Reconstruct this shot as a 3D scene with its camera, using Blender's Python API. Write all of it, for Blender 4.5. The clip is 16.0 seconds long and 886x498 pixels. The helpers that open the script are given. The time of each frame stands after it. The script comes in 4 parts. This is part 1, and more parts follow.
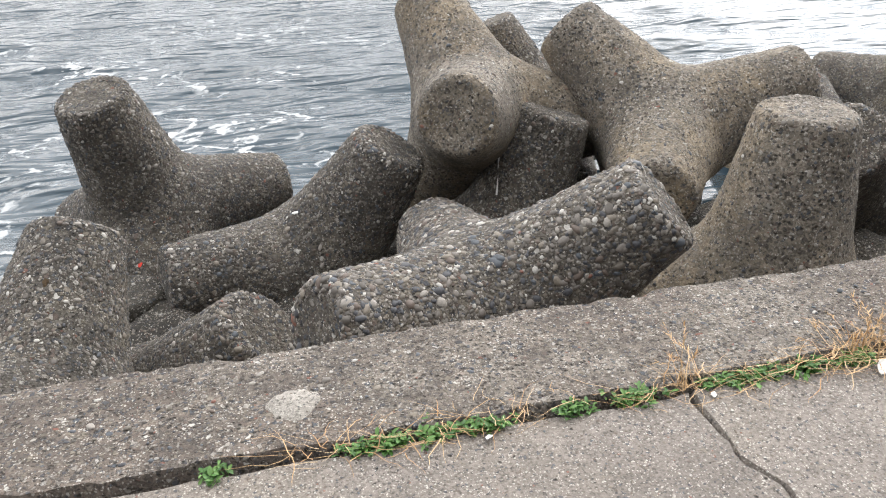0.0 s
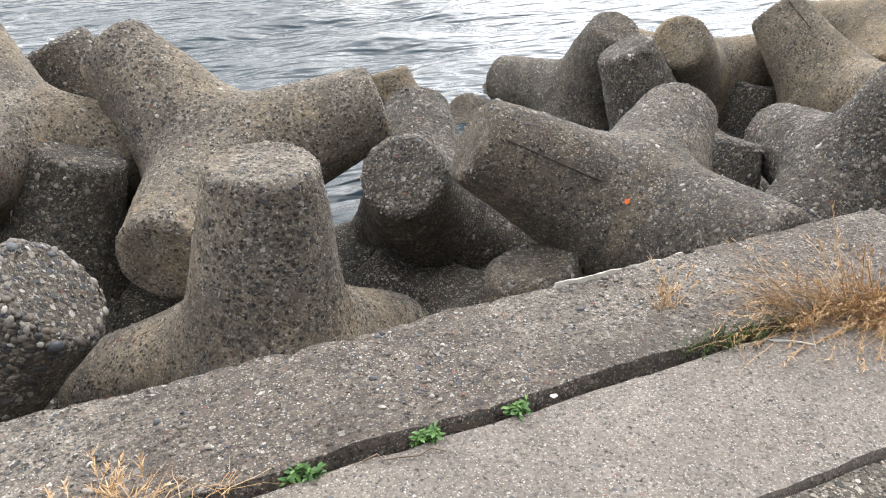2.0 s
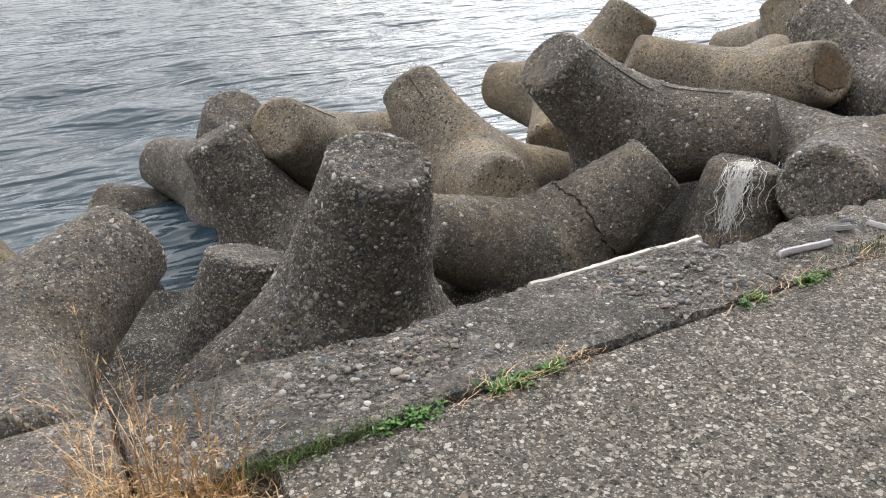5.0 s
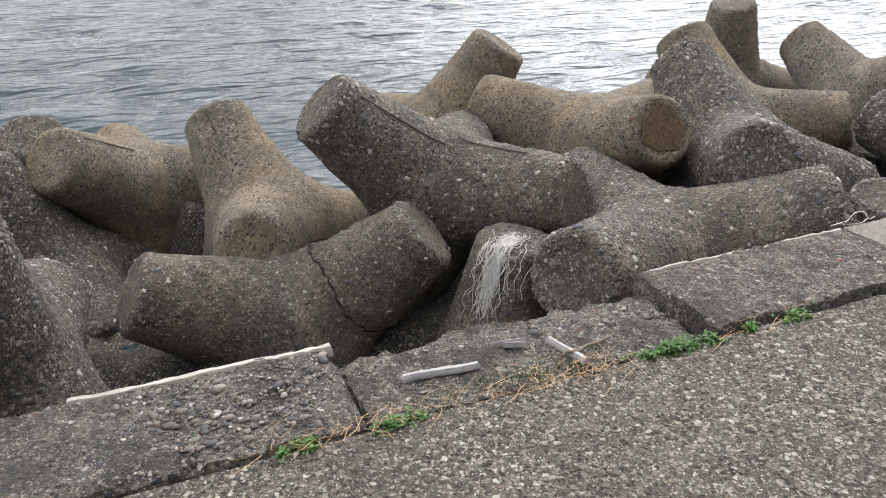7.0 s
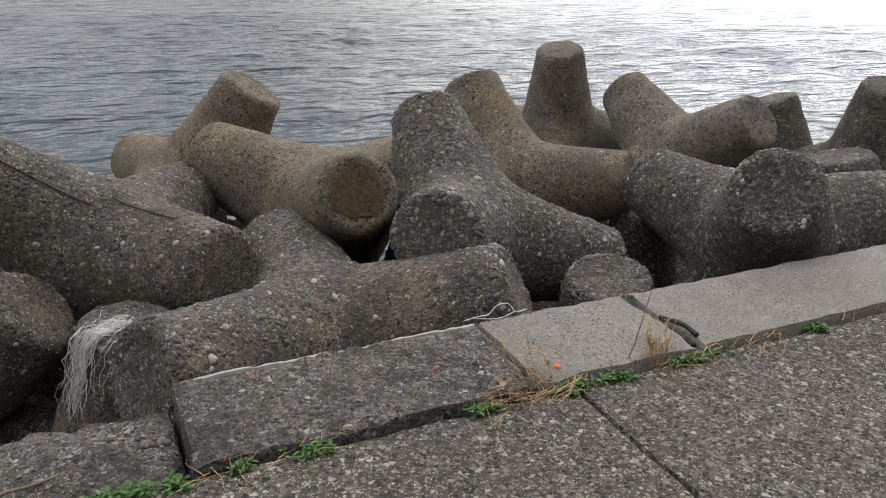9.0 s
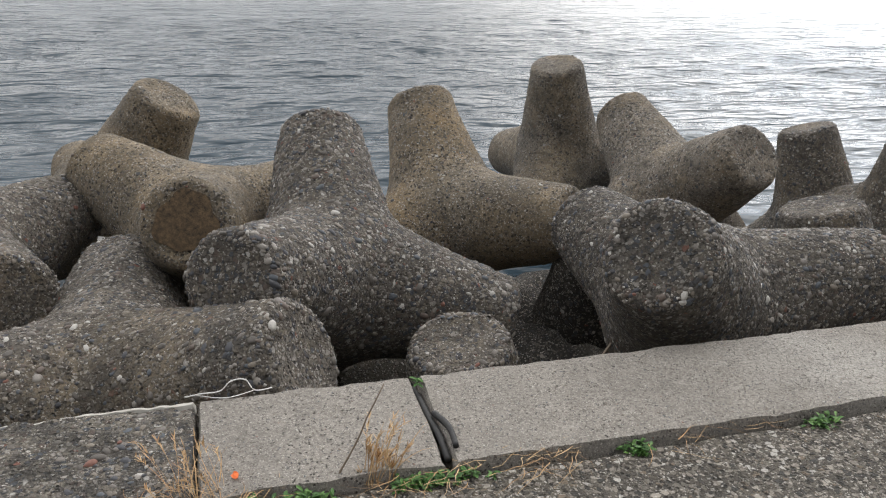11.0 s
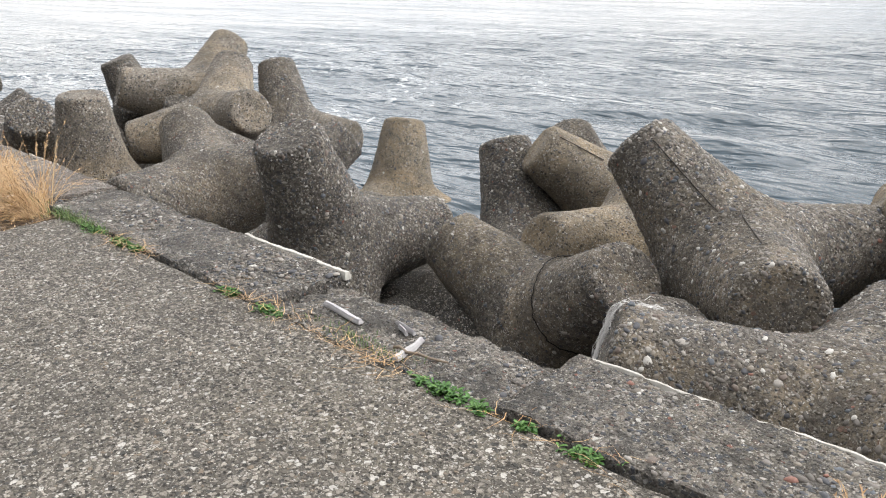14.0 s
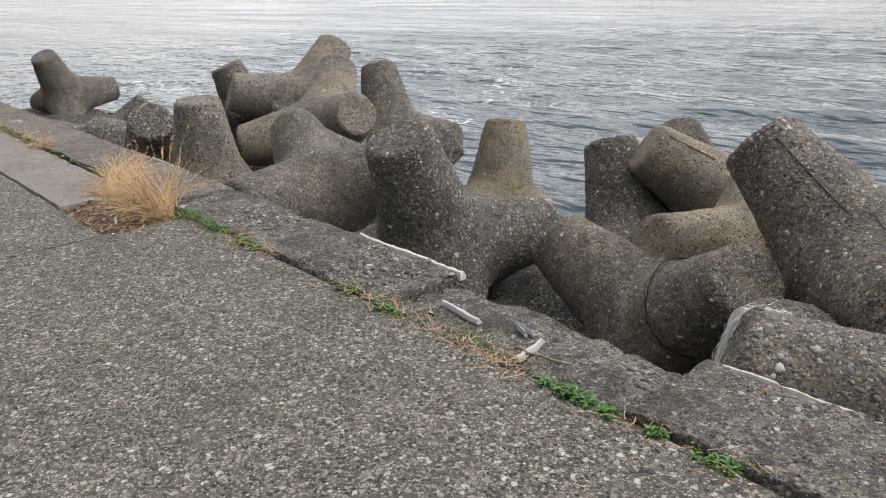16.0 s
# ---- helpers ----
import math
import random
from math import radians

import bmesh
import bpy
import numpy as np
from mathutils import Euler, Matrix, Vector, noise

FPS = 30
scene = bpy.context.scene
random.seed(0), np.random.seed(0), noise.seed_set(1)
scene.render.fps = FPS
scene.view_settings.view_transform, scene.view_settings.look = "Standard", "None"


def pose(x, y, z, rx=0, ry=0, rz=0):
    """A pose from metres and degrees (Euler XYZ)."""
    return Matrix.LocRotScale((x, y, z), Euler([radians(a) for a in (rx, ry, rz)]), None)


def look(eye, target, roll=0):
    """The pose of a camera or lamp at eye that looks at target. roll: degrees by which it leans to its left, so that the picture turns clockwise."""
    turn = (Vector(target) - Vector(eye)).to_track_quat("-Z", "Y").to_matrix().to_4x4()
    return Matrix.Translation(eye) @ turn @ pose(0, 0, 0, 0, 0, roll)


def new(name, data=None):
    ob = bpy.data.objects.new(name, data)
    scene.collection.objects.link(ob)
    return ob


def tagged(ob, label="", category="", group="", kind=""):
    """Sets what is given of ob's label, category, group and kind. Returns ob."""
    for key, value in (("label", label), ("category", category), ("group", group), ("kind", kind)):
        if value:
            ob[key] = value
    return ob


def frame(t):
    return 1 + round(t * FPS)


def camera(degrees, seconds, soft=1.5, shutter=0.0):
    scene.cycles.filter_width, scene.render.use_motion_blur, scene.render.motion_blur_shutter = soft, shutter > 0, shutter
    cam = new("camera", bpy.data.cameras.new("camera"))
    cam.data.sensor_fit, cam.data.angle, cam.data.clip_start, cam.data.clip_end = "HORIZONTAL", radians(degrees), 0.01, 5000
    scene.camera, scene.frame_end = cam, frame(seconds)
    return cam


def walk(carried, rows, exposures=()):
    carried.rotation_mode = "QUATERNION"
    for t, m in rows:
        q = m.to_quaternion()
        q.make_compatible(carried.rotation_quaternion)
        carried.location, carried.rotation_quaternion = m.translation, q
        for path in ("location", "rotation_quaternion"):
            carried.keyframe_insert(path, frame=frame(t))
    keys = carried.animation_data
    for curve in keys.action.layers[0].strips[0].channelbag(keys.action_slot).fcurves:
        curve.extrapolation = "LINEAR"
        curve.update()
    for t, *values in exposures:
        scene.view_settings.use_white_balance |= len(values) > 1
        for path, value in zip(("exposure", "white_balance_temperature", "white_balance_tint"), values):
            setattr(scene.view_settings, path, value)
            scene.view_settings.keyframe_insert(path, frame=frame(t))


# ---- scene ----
# camera and walk
cam = camera(59.3, 16.0, soft=1.1)
METRES, EYE, TILT, LEAN, TURN = 11.4, 1.44, -25.4, 2.7, -13.1
ROWS = [
    (0.0, 0.0, 0.0, 0.0, 0.0, 0.0, -0.0),
    (0.5, 0.034, 0.0129, 0.0091, -1.89, -0.44, 1.61),
    (1.0, 0.0738, 0.0286, 0.0179, -5.77, -1.42, 3.1),
    (1.5, 0.1162, 0.0385, 0.0237, -8.67, -0.22, 5.59),
    (2.0, 0.1644, 0.0428, 0.0306, -10.76, -1.37, 3.46),
    (2.5, 0.2111, 0.0505, 0.0381, -13.37, -1.56, 3.87),
    (3.0, 0.2554, 0.0503, 0.0427, -12.98, -0.88, 4.48),
    (3.5, 0.3002, 0.0558, 0.0486, -13.78, -0.85, 5.37),
    (4.0, 0.3467, 0.0565, 0.0517, -14.52, 0.14, 6.2),
    (4.5, 0.3897, 0.0591, 0.0559, -12.55, 0.2, 4.38),
    (5.0, 0.4328, 0.0631, 0.0618, -13.49, 0.81, 6.37),
    (7.5, 0.6457, 0.0853, 0.0894, -9.73, 1.55, 2.47),
    (8.0, 0.6875, 0.0912, 0.0936, -10.68, 4.19, 3.21),
    (8.5, 0.7276, 0.0993, 0.0982, -10.97, 3.35, 2.6),
    (9.0, 0.7669, 0.1057, 0.1036, -12.14, 3.52, 1.63),
    (9.5, 0.8028, 0.1111, 0.1077, -9.05, 3.68, -0.2),
    (12.0, 0.9239, 0.163, 0.1317, 6.39, 3.06, -6.51),
    (12.5, 0.9212, 0.1622, 0.1303, 19.19, -0.45, -11.79),
    (13.0, 0.9152, 0.1585, 0.1277, 31.77, -2.91, -16.96),
    (13.5, 0.9089, 0.1532, 0.1255, 43.27, -5.5, -20.27),
    (14.0, 0.9057, 0.1486, 0.1243, 52.03, -6.52, -21.73),
    (14.5, 0.9048, 0.1467, 0.1231, 54.57, -5.65, -23.01),
    (15.0, 0.9056, 0.1452, 0.1228, 56.08, -5.68, -23.47),
    (15.5, 0.9063, 0.1438, 0.1202, 56.87, -6.63, -22.2),
    (16.0, 0.8993, 0.1392, 0.1196, 59.01, -9.0, -21.26),
]
walk(cam, [(t, pose(0, 0, EYE, TILT, LEAN, TURN) @ pose(METRES * x, METRES * y, METRES * z, 90 + pitch, roll, yaw)) for t, x, y, z, yaw, pitch, roll in ROWS],
     [(0.0, -0.14), (1.5, -0.1), (2.5, -0.14), (3.5, -0.16), (5.0, -0.42), (7.5, -0.55), (8.5, -1.16), (9.5, -1.16), (12.0, -0.62), (12.5, -0.42), (13.5, -0.12), (14.5, -0.65), (15.0, -0.98), (15.5, -0.85), (16.0, -0.68)])

# ---- world and light: overcast late afternoon, glow over the sea ----
SUN_AZ, SUN_EL = radians(58), radians(52)      # from +y towards +x
world = bpy.data.worlds.new("overcast_sky")
scene.world = world
world.use_nodes = True
wn, wl = world.node_tree.nodes, world.node_tree.links
wn.clear()
sky = wn.new("ShaderNodeTexSky")
sky.sky_type, sky.sun_disc = 'NISHITA', False
sky.sun_elevation, sky.sun_rotation = SUN_EL, SUN_AZ
sky.air_density, sky.dust_density, sky.ozone_density = 1.0, 4.0, 1.0
w_coord = wn.new("ShaderNodeTexCoord")
w_map = wn.new("ShaderNodeMapping")
w_map.inputs["Scale"].default_value = (1.0, 1.0, 3.2)
w_noise = wn.new("ShaderNodeTexNoise")
w_noise.inputs["Scale"].default_value, w_noise.inputs["Detail"].default_value = 2.3, 5.0
w_ramp = wn.new("ShaderNodeValToRGB")
w_ramp.color_ramp.elements[0].position, w_ramp.color_ramp.elements[0].color = 0.35, (11.1, 11.6, 12.4, 1)
w_ramp.color_ramp.elements[1].position, w_ramp.color_ramp.elements[1].color = 0.68, (21.0, 20.2, 19.4, 1)
w_mix = wn.new("ShaderNodeMix")
w_mix.data_type = 'RGBA'
w_mix.inputs[0].default_value = 0.8
# the cloud is bright overhead and in two low stretches over the sea, thick and grey inland


def sky_part(direction, lo, hi, dim, bright):
    """How bright the cloud is by the angle from a direction."""
    dot = wn.new("ShaderNodeVectorMath")
    dot.operation = 'DOT_PRODUCT'
    dot.inputs[1].default_value = direction
    rng_node = wn.new("ShaderNodeMapRange")
    rng_node.interpolation_type = 'SMOOTHSTEP'
    for key, value in (("From Min", lo), ("From Max", hi), ("To Min", dim), ("To Max", bright)):
        rng_node.inputs[key].default_value = value
    wl.new(w_coord.outputs["Generated"], dot.inputs[0])
    wl.new(dot.outputs["Value"], rng_node.inputs["Value"])
    return rng_node.outputs[0]


def low_over_sea(azimuth):
    return (math.sin(radians(azimuth)) * 0.97, math.cos(radians(azimuth)) * 0.97, 0.24)


w_sum = None
for share in (sky_part((0, 0, 1), 0.1, 0.95, 0.0, 1.25), sky_part(low_over_sea(-8), -0.4, 0.8, 0.08, 1.55),
              sky_part(low_over_sea(58), 0.7, 1.0, 0.0, 3.4), sky_part(low_over_sea(-72), 0.45, 1.0, 0.0, 0.2)):
    if w_sum is None:
        w_sum = share
    else:
        w_add = wn.new("ShaderNodeMath")
        wl.new(w_sum, w_add.inputs[0])
        wl.new(share, w_add.inputs[1])
        w_sum = w_add.outputs[0]
w_mul = wn.new("ShaderNodeMix")
w_mul.data_type, w_mul.blend_type = 'RGBA', 'MULTIPLY'
w_mul.inputs[0].default_value = 1.0
wl.new(w_ramp.outputs["Color"], w_mul.inputs[6])
wl.new(w_sum, w_mul.inputs[7])
w_bg = wn.new("ShaderNodeBackground")
w_bg.inputs["Strength"].default_value = 0.1
w_out = wn.new("ShaderNodeOutputWorld")
wl.new(w_coord.outputs["Generated"], w_map.inputs["Vector"])
wl.new(w_map.outputs["Vector"], w_noise.inputs["Vector"])
wl.new(w_noise.outputs["Fac"], w_ramp.inputs["Fac"])
wl.new(sky.outputs["Color"], w_mix.inputs[6])
wl.new(w_mul.outputs[2], w_mix.inputs[7])
wl.new(w_mix.outputs[2], w_bg.inputs["Color"])
wl.new(w_bg.outputs["Background"], w_out.inputs["Surface"])

sun_data = bpy.data.lights.new("sun", 'SUN')
sun_data.energy, sun_data.angle, sun_data.color = 0.8, radians(40), (1.0, 0.93, 0.84)
sun = new("sun", sun_data)
sun.matrix_world = look((math.sin(SUN_AZ) * math.cos(SUN_EL) * 50, math.cos(SUN_AZ) * math.cos(SUN_EL) * 50, math.sin(SUN_EL) * 50), (0, 0, 0))


# ---- materials ----
class Nodes:
    """A short way to write node materials."""

    def __init__(self, name, rough=0.85):
        self.mat = bpy.data.materials.new(name)
        self.mat.use_nodes = True
        self.t = self.mat.node_tree
        self.bsdf = self.t.nodes["Principled BSDF"]
        self.bsdf.inputs["Roughness"].default_value = rough
        self.co = self.t.nodes.new("ShaderNodeTexCoord")
        self.vec = self.co.outputs["Object"]

    def link(self, a, b):
        self.t.links.new(a, b)

    def node(self, kind, **kw):
        n = self.t.nodes.new(kind)
        for k, v in kw.items():
            n.inputs[k].default_value = v
        return n

    def shifted(self):
        """Object coordinates moved by the object's own random number, so that no two things share a pattern."""
        info = self.node("ShaderNodeObjectInfo")
        mul = self.node("ShaderNodeMath")
        mul.operation = 'MULTIPLY'
        mul.inputs[1].default_value = 37.0
        self.link(info.outputs["Random"], mul.inputs[0])
        add = self.node("ShaderNodeVectorMath")
        self.link(self.co.outputs["Object"], add.inputs[0])
        self.link(mul.outputs[0], add.inputs[1])
        self.vec = add.outputs[0]
        return info.outputs["Random"]

    def noise(self, scale, detail=4.0, rough=0.55, vec=None):
        n = self.node("ShaderNodeTexNoise", Scale=scale, Detail=detail, Roughness=rough)
        self.link(vec or self.vec, n.inputs["Vector"])
        return n.outputs["Fac"]

    def cells(self, scale, feature='F1', vec=None):
        n = self.node("ShaderNodeTexVoronoi", Scale=scale)
        n.feature = feature
        self.link(vec or self.vec, n.inputs["Vector"])
        return n

    def ramp(self, fac, *stops, hard=False):
        n = self.node("ShaderNodeValToRGB")
        if hard:
            n.color_ramp.interpolation = 'CONSTANT'
        e = n.color_ramp.elements
        while len(e) < len(stops):
            e.new(0.5)
        for el, (p, c) in zip(e, stops):
            el.position = p
            el.color = (*c, 1) if isinstance(c, tuple) else (c, c, c, 1)
        self.link(fac, n.inputs["Fac"])
        return n.outputs["Color"]

    def mix(self, fac, a, b, how='MIX'):
        n = self.node("ShaderNodeMix")
        n.data_type, n.blend_type = 'RGBA', how
        for k, v in ((0, fac), (6, a), (7, b)):
            s = n.inputs[k]
            if isinstance(v, (int, float)):
                s.default_value = v if k == 0 else (v, v, v, 1)
            elif isinstance(v, tuple):
                s.default_value = (*v, 1)
            else:
                self.link(v, s)
        return n.outputs[2]

    def calc(self, op, a, b=0.0):
        n = self.node("ShaderNodeMath")
        n.operation = op
        for s, v in zip(n.inputs, (a, b)):
            if isinstance(v, (int, float)):
                s.default_value = v
            else:
                self.link(v, s)
        return n.outputs[0]

    def bump(self, height, strength=0.5, distance=0.01, base=None):
        n = self.node("ShaderNodeBump", Strength=strength, Distance=distance)
        self.link(height, n.inputs["Height"])
        if base:
            self.link(base, n.inputs["Normal"])
        self.link(n.outputs[0], self.bsdf.inputs["Normal"])
        return n.outputs[0]

    def colour(self, c):
        if isinstance(c, tuple):
            self.bsdf.inputs["Base Color"].default_value = (*c, 1)
        else:
            self.link(c, self.bsdf.inputs["Base Color"])
        return self


PEBBLES = ((0.0, (0.115, 0.102, 0.088)), (0.20, (0.19, 0.17, 0.15)), (0.36, (0.070, 0.072, 0.080)), (0.50, (0.235, 0.205, 0.165)), (0.62, (0.145, 0.112, 0.092)),
           (0.71, (0.095, 0.107, 0.122)), (0.79, (0.33, 0.305, 0.27)), (0.91, (0.52, 0.50, 0.46)), (0.95, (0.155, 0.135, 0.11)), (0.99, (0.24, 0.11, 0.08)))
GRAVEL = ((0.0, (0.105, 0.094, 0.078)), (0.18, (0.205, 0.185, 0.155)), (0.34, (0.065, 0.062, 0.056)), (0.46, (0.29, 0.26, 0.22)), (0.62, (0.13, 0.115, 0.092)),
          (0.76, (0.40, 0.365, 0.31)), (0.87, (0.22, 0.175, 0.13)), (0.92, (0.54, 0.515, 0.47)))


def aggregate(name, base, dark, share, cell, gravel=0.4, palette=PEBBLES, pits=0.5, stain=(0.30, 0.26, 0.18), stain_amount=0.25, relief=1.0, patches=1.7, edge=0.18, grime=0.35, zones=0.0):
    """Weathered concrete with stones showing in it. share: how much of it is stones; cell: stones to the metre."""
    m = Nodes(name, 0.88)
    m.shifted()
    warp = m.node("ShaderNodeVectorMath")
    wob = m.node("ShaderNodeTexNoise", Scale=cell * 0.8, Detail=3.0, Roughness=0.65)
    m.link(m.vec, wob.inputs["Vector"])
    scl = m.node("ShaderNodeVectorMath")
    scl.operation = 'SCALE'
    scl.inputs["Scale"].default_value = 1.15 / cell
    m.link(wob.outputs["Color"], scl.inputs[0])
    m.link(m.vec, warp.inputs[0])
    m.link(scl.outputs[0], warp.inputs[1])
    v = warp.outputs[0]
    big = m.noise(patches, 6.0, 0.65)
    mid = m.noise(9.0, 6.0, 0.65)
    fine = m.noise(140.0, 4.0, 0.7)
    ground = m.mix(m.ramp(big, (0.5 - edge, 0.0), (0.5 + edge, 1.0)), dark, base)
    ground = m.mix(m.ramp(mid, (0.35, 0.0), (0.75, 0.55)), ground, tuple(min(1, c * 1.25) for c in base))
    ground = m.mix(m.calc('MULTIPLY', m.ramp(m.noise(0.9, 3.0), (0.5, 0.0), (0.72, 1.0)), stain_amount), ground, stain)
    ground = m.mix(0.7, ground, m.ramp(m.noise(85.0, 5.0, 0.75), (0.34, 0.30), (0.66, 1.25)), 'MULTIPLY')
    zone = m.ramp(m.noise(1.5, 4.0, 0.6), (0.44, 1.0), (0.55, 0.0))
    skin = m.calc('MULTIPLY', zone, zones)
    bared = m.calc('SUBTRACT', 1.0, m.calc('MULTIPLY', skin, 0.75))
    ground = m.mix(skin, ground, (1.28, 1.15, 0.92), 'MULTIPLY')
    stones, edges = m.cells(cell, vec=v), m.cells(cell, 'DISTANCE_TO_EDGE', vec=v)
    pick = m.node("ShaderNodeSeparateColor")
    m.link(stones.outputs["Color"], pick.inputs[0])
    tint = m.ramp(pick.outputs[0], *palette, hard=True)
    tint = m.mix(0.35, tint, m.ramp(fine, (0.2, 0.35), (0.8, 1.0)), 'MULTIPLY')
    bare = m.ramp(m.calc('ADD', m.calc('MULTIPLY', mid, 0.8), m.calc('SUBTRACT', share, pick.outputs[1])), (0.35, 0.0), (0.43, 1.0))
    inside = m.calc('MULTIPLY', m.ramp(edges.outputs["Distance"], (0.03, 0.0), (0.10, 1.0)),
                    m.ramp(m.calc('ADD', stones.outputs["Distance"], m.calc('MULTIPLY', pick.outputs[2], 0.38)), (0.76, 1.0), (0.90, 0.0)))
    mask = m.calc('MULTIPLY', m.calc('MULTIPLY', bare, inside), bared)
    col = m.mix(mask, ground, tint)
    small_cells = m.cells(cell * 1.9, vec=v)
    small_pick = m.node("ShaderNodeSeparateColor")
    m.link(small_cells.outputs["Color"], small_pick.inputs[0])
    small_mask = m.calc('MULTIPLY', m.ramp(m.calc('ADD', m.calc('MULTIPLY', m.noise(21.0, 4.0), 0.8), m.calc('SUBTRACT', gravel, small_pick.outputs[1])), (0.35, 0.0), (0.45, 1.0)),
                        m.ramp(m.calc('ADD', small_cells.outputs["Distance"], m.calc('MULTIPLY', small_pick.outputs[2], 0.30)), (0.62, 1.0), (0.76, 0.0)))
    small_mask = m.calc('MULTIPLY', m.calc('MULTIPLY', small_mask, bared), m.calc('SUBTRACT', 1.0, mask))
    col = m.mix(m.calc('MULTIPLY', small_mask, 0.9), col, m.ramp(small_pick.outputs[0], *palette, hard=True))
    specks = m.cells(cell * 2.3, vec=v)
    speck_pick = m.node("ShaderNodeSeparateColor")
    m.link(specks.outputs["Color"], speck_pick.inputs[0])
    grit = m.calc('MULTIPLY', m.ramp(speck_pick.outputs[0], (0.0, 0.0), (0.74, 1.0), hard=True), m.ramp(specks.outputs["Distance"], (0.30, 1.0), (0.46, 0.0)))
    col = m.mix(m.calc('MULTIPLY', grit, 0.85), col, (0.50, 0.47, 0.42))
    holes = m.cells(cell * 1.15, vec=v)
    hole_pick = m.node("ShaderNodeSeparateColor")
    m.link(holes.outputs["Color"], hole_pick.inputs[0])
    hollow = m.calc('MULTIPLY', m.ramp(hole_pick.outputs[1], (0.0, 0.0), (max(0.35, 1.0 - 0.4 * pits), 1.0), hard=True), m.ramp(m.calc('ADD', holes.outputs["Distance"], m.calc('MULTIPLY', hole_pick.outputs[2], 0.34)), (0.34, 1.0), (0.54, 0.0)))
    hollow = m.calc('MULTIPLY', hollow, m.ramp(mid, (0.38, 0.0), (0.50, 1.0)))
    col = m.mix(m.calc('MULTIPLY', hollow, 0.85), col, (0.035, 0.031, 0.027))
    lichen = m.calc('MULTIPLY', m.ramp(m.noise(patches * 1.6, 6.0, 0.7), (0.46, 0.0), (0.58, 1.0)), grime)
    col = m.mix(lichen, col, tuple(c * 0.7 for c in dark))
    crust = m.calc('MULTIPLY', m.ramp(m.noise(patches * 4.5, 7.0, 0.75), (0.52, 0.0), (0.62, 1.0)), min(0.75, grime * 1.1))
    col = m.mix(crust, col, tuple(c * 0.55 for c in dark))
    dust = m.calc('MULTIPLY', m.ramp(m.noise(patches * 3.1, 7.0, 0.75), (0.30, 1.0), (0.42, 0.0)), 0.35)
    col = m.mix(dust, col, tuple(min(1, c * 1.45) for c in base))
    m.colour(col)
    h = m.calc('ADD', m.calc('ADD', m.calc('MULTIPLY', mask, 0.8), m.calc('MULTIPLY', small_mask, 0.45)), m.calc('MULTIPLY', fine, 0.28))
    h = m.calc('SUBTRACT', m.calc('ADD', h, m.calc('MULTIPLY', mid, 0.8)), m.calc('MULTIPLY', hollow, 0.9))
    m.bump(h, 1.0, 0.017 * relief)
    return m.mat


def stone_mat(name, gloss=0.55):
    m = Nodes(name, gloss)
    geo = m.node("ShaderNodeNewGeometry")
    col = m.ramp(geo.outputs["Random Per Island"], *PEBBLES, hard=True)
    col = m.mix(0.5, col, m.ramp(m.noise(160.0, 3.0), (0.25, 0.45), (0.75, 1.1)), 'MULTIPLY')
    m.colour(col)
    m.bump(m.noise(220.0, 3.0), 0.3, 0.002)
    return m.mat


def plain(name, a, b, scale=20.0, rough=0.8, depth=0.002):
    m = Nodes(name, rough)
    m.shifted()
    n = m.noise(scale, 5.0, 0.6)
    m.colour(m.mix(m.ramp(n, (0.3, 0.0), (0.7, 1.0)), a, b))
    m.bump(m.noise(scale * 4, 4.0), 0.5, depth)
    return m.mat


def blade_mat(name, *tints, rough=0.6):
    m = Nodes(name, rough)
    geo = m.node("ShaderNodeNewGeometry")
    step = 1.0 / max(1, len(tints) - 1)
    m.colour(m.ramp(geo.outputs["Random Per Island"], *[(i * step, c) for i, c in enumerate(tints)]))
    return m.mat


PEBBLY = aggregate("pebbly_concrete", (0.21, 0.184, 0.152), (0.074, 0.066, 0.055), 0.55, 44.0, 0.62, pits=1.2, patches=2.4, edge=0.13, grime=0.45, zones=0.6)
DARK_PEBBLY = aggregate("dark_pebbly_concrete", (0.165, 0.147, 0.122), (0.060, 0.054, 0.046), 0.80, 42.0, 0.70, pits=1.0, relief=1.3, patches=2.0, edge=0.12, grime=0.45, zones=0.2)
RICH = aggregate("pebble_rich_concrete", (0.19, 0.165, 0.135), (0.085, 0.075, 0.062), 0.85, 40.0, 0.70, pits=0.5, relief=1.4, grime=0.25)
PITTED = aggregate("pitted_pale_concrete", (0.33, 0.288, 0.234), (0.150, 0.131, 0.107), 0.26, 40.0, 0.50, pits=1.9, patches=2.6, edge=0.14, grime=0.4, zones=0.6)
SANDY = aggregate("sandy_concrete", (0.30, 0.252, 0.185), (0.140, 0.118, 0.088), 0.10, 44.0, 0.40, pits=1.8, stain=(0.33, 0.24, 0.13), stain_amount=0.55, patches=2.4, edge=0.14, grime=0.35, zones=0.6)
# near-black concrete: the deep shade between the blocks is put into its colour
GAP_SHADED = aggregate("gap_shaded_concrete", (0.05, 0.045, 0.038), (0.024, 0.022, 0.019), 0.25, 42.0, 0.3)
KERB_BROWN = aggregate("brown_kerb_concrete", (0.205, 0.168, 0.140), (0.108, 0.088, 0.074), 0.30, 56.0, 0.62, pits=0.95, stain=(0.44, 0.41, 0.35), stain_amount=0.6, relief=0.8, patches=3.0, edge=0.13, grime=0.45)
KERB_DARK = aggregate("lichen_kerb_concrete", (0.255, 0.230, 0.195), (0.062, 0.058, 0.051), 0.72, 50.0, 0.70, pits=1.2, relief=1.6, patches=2.6, edge=0.10, grime=0.62)
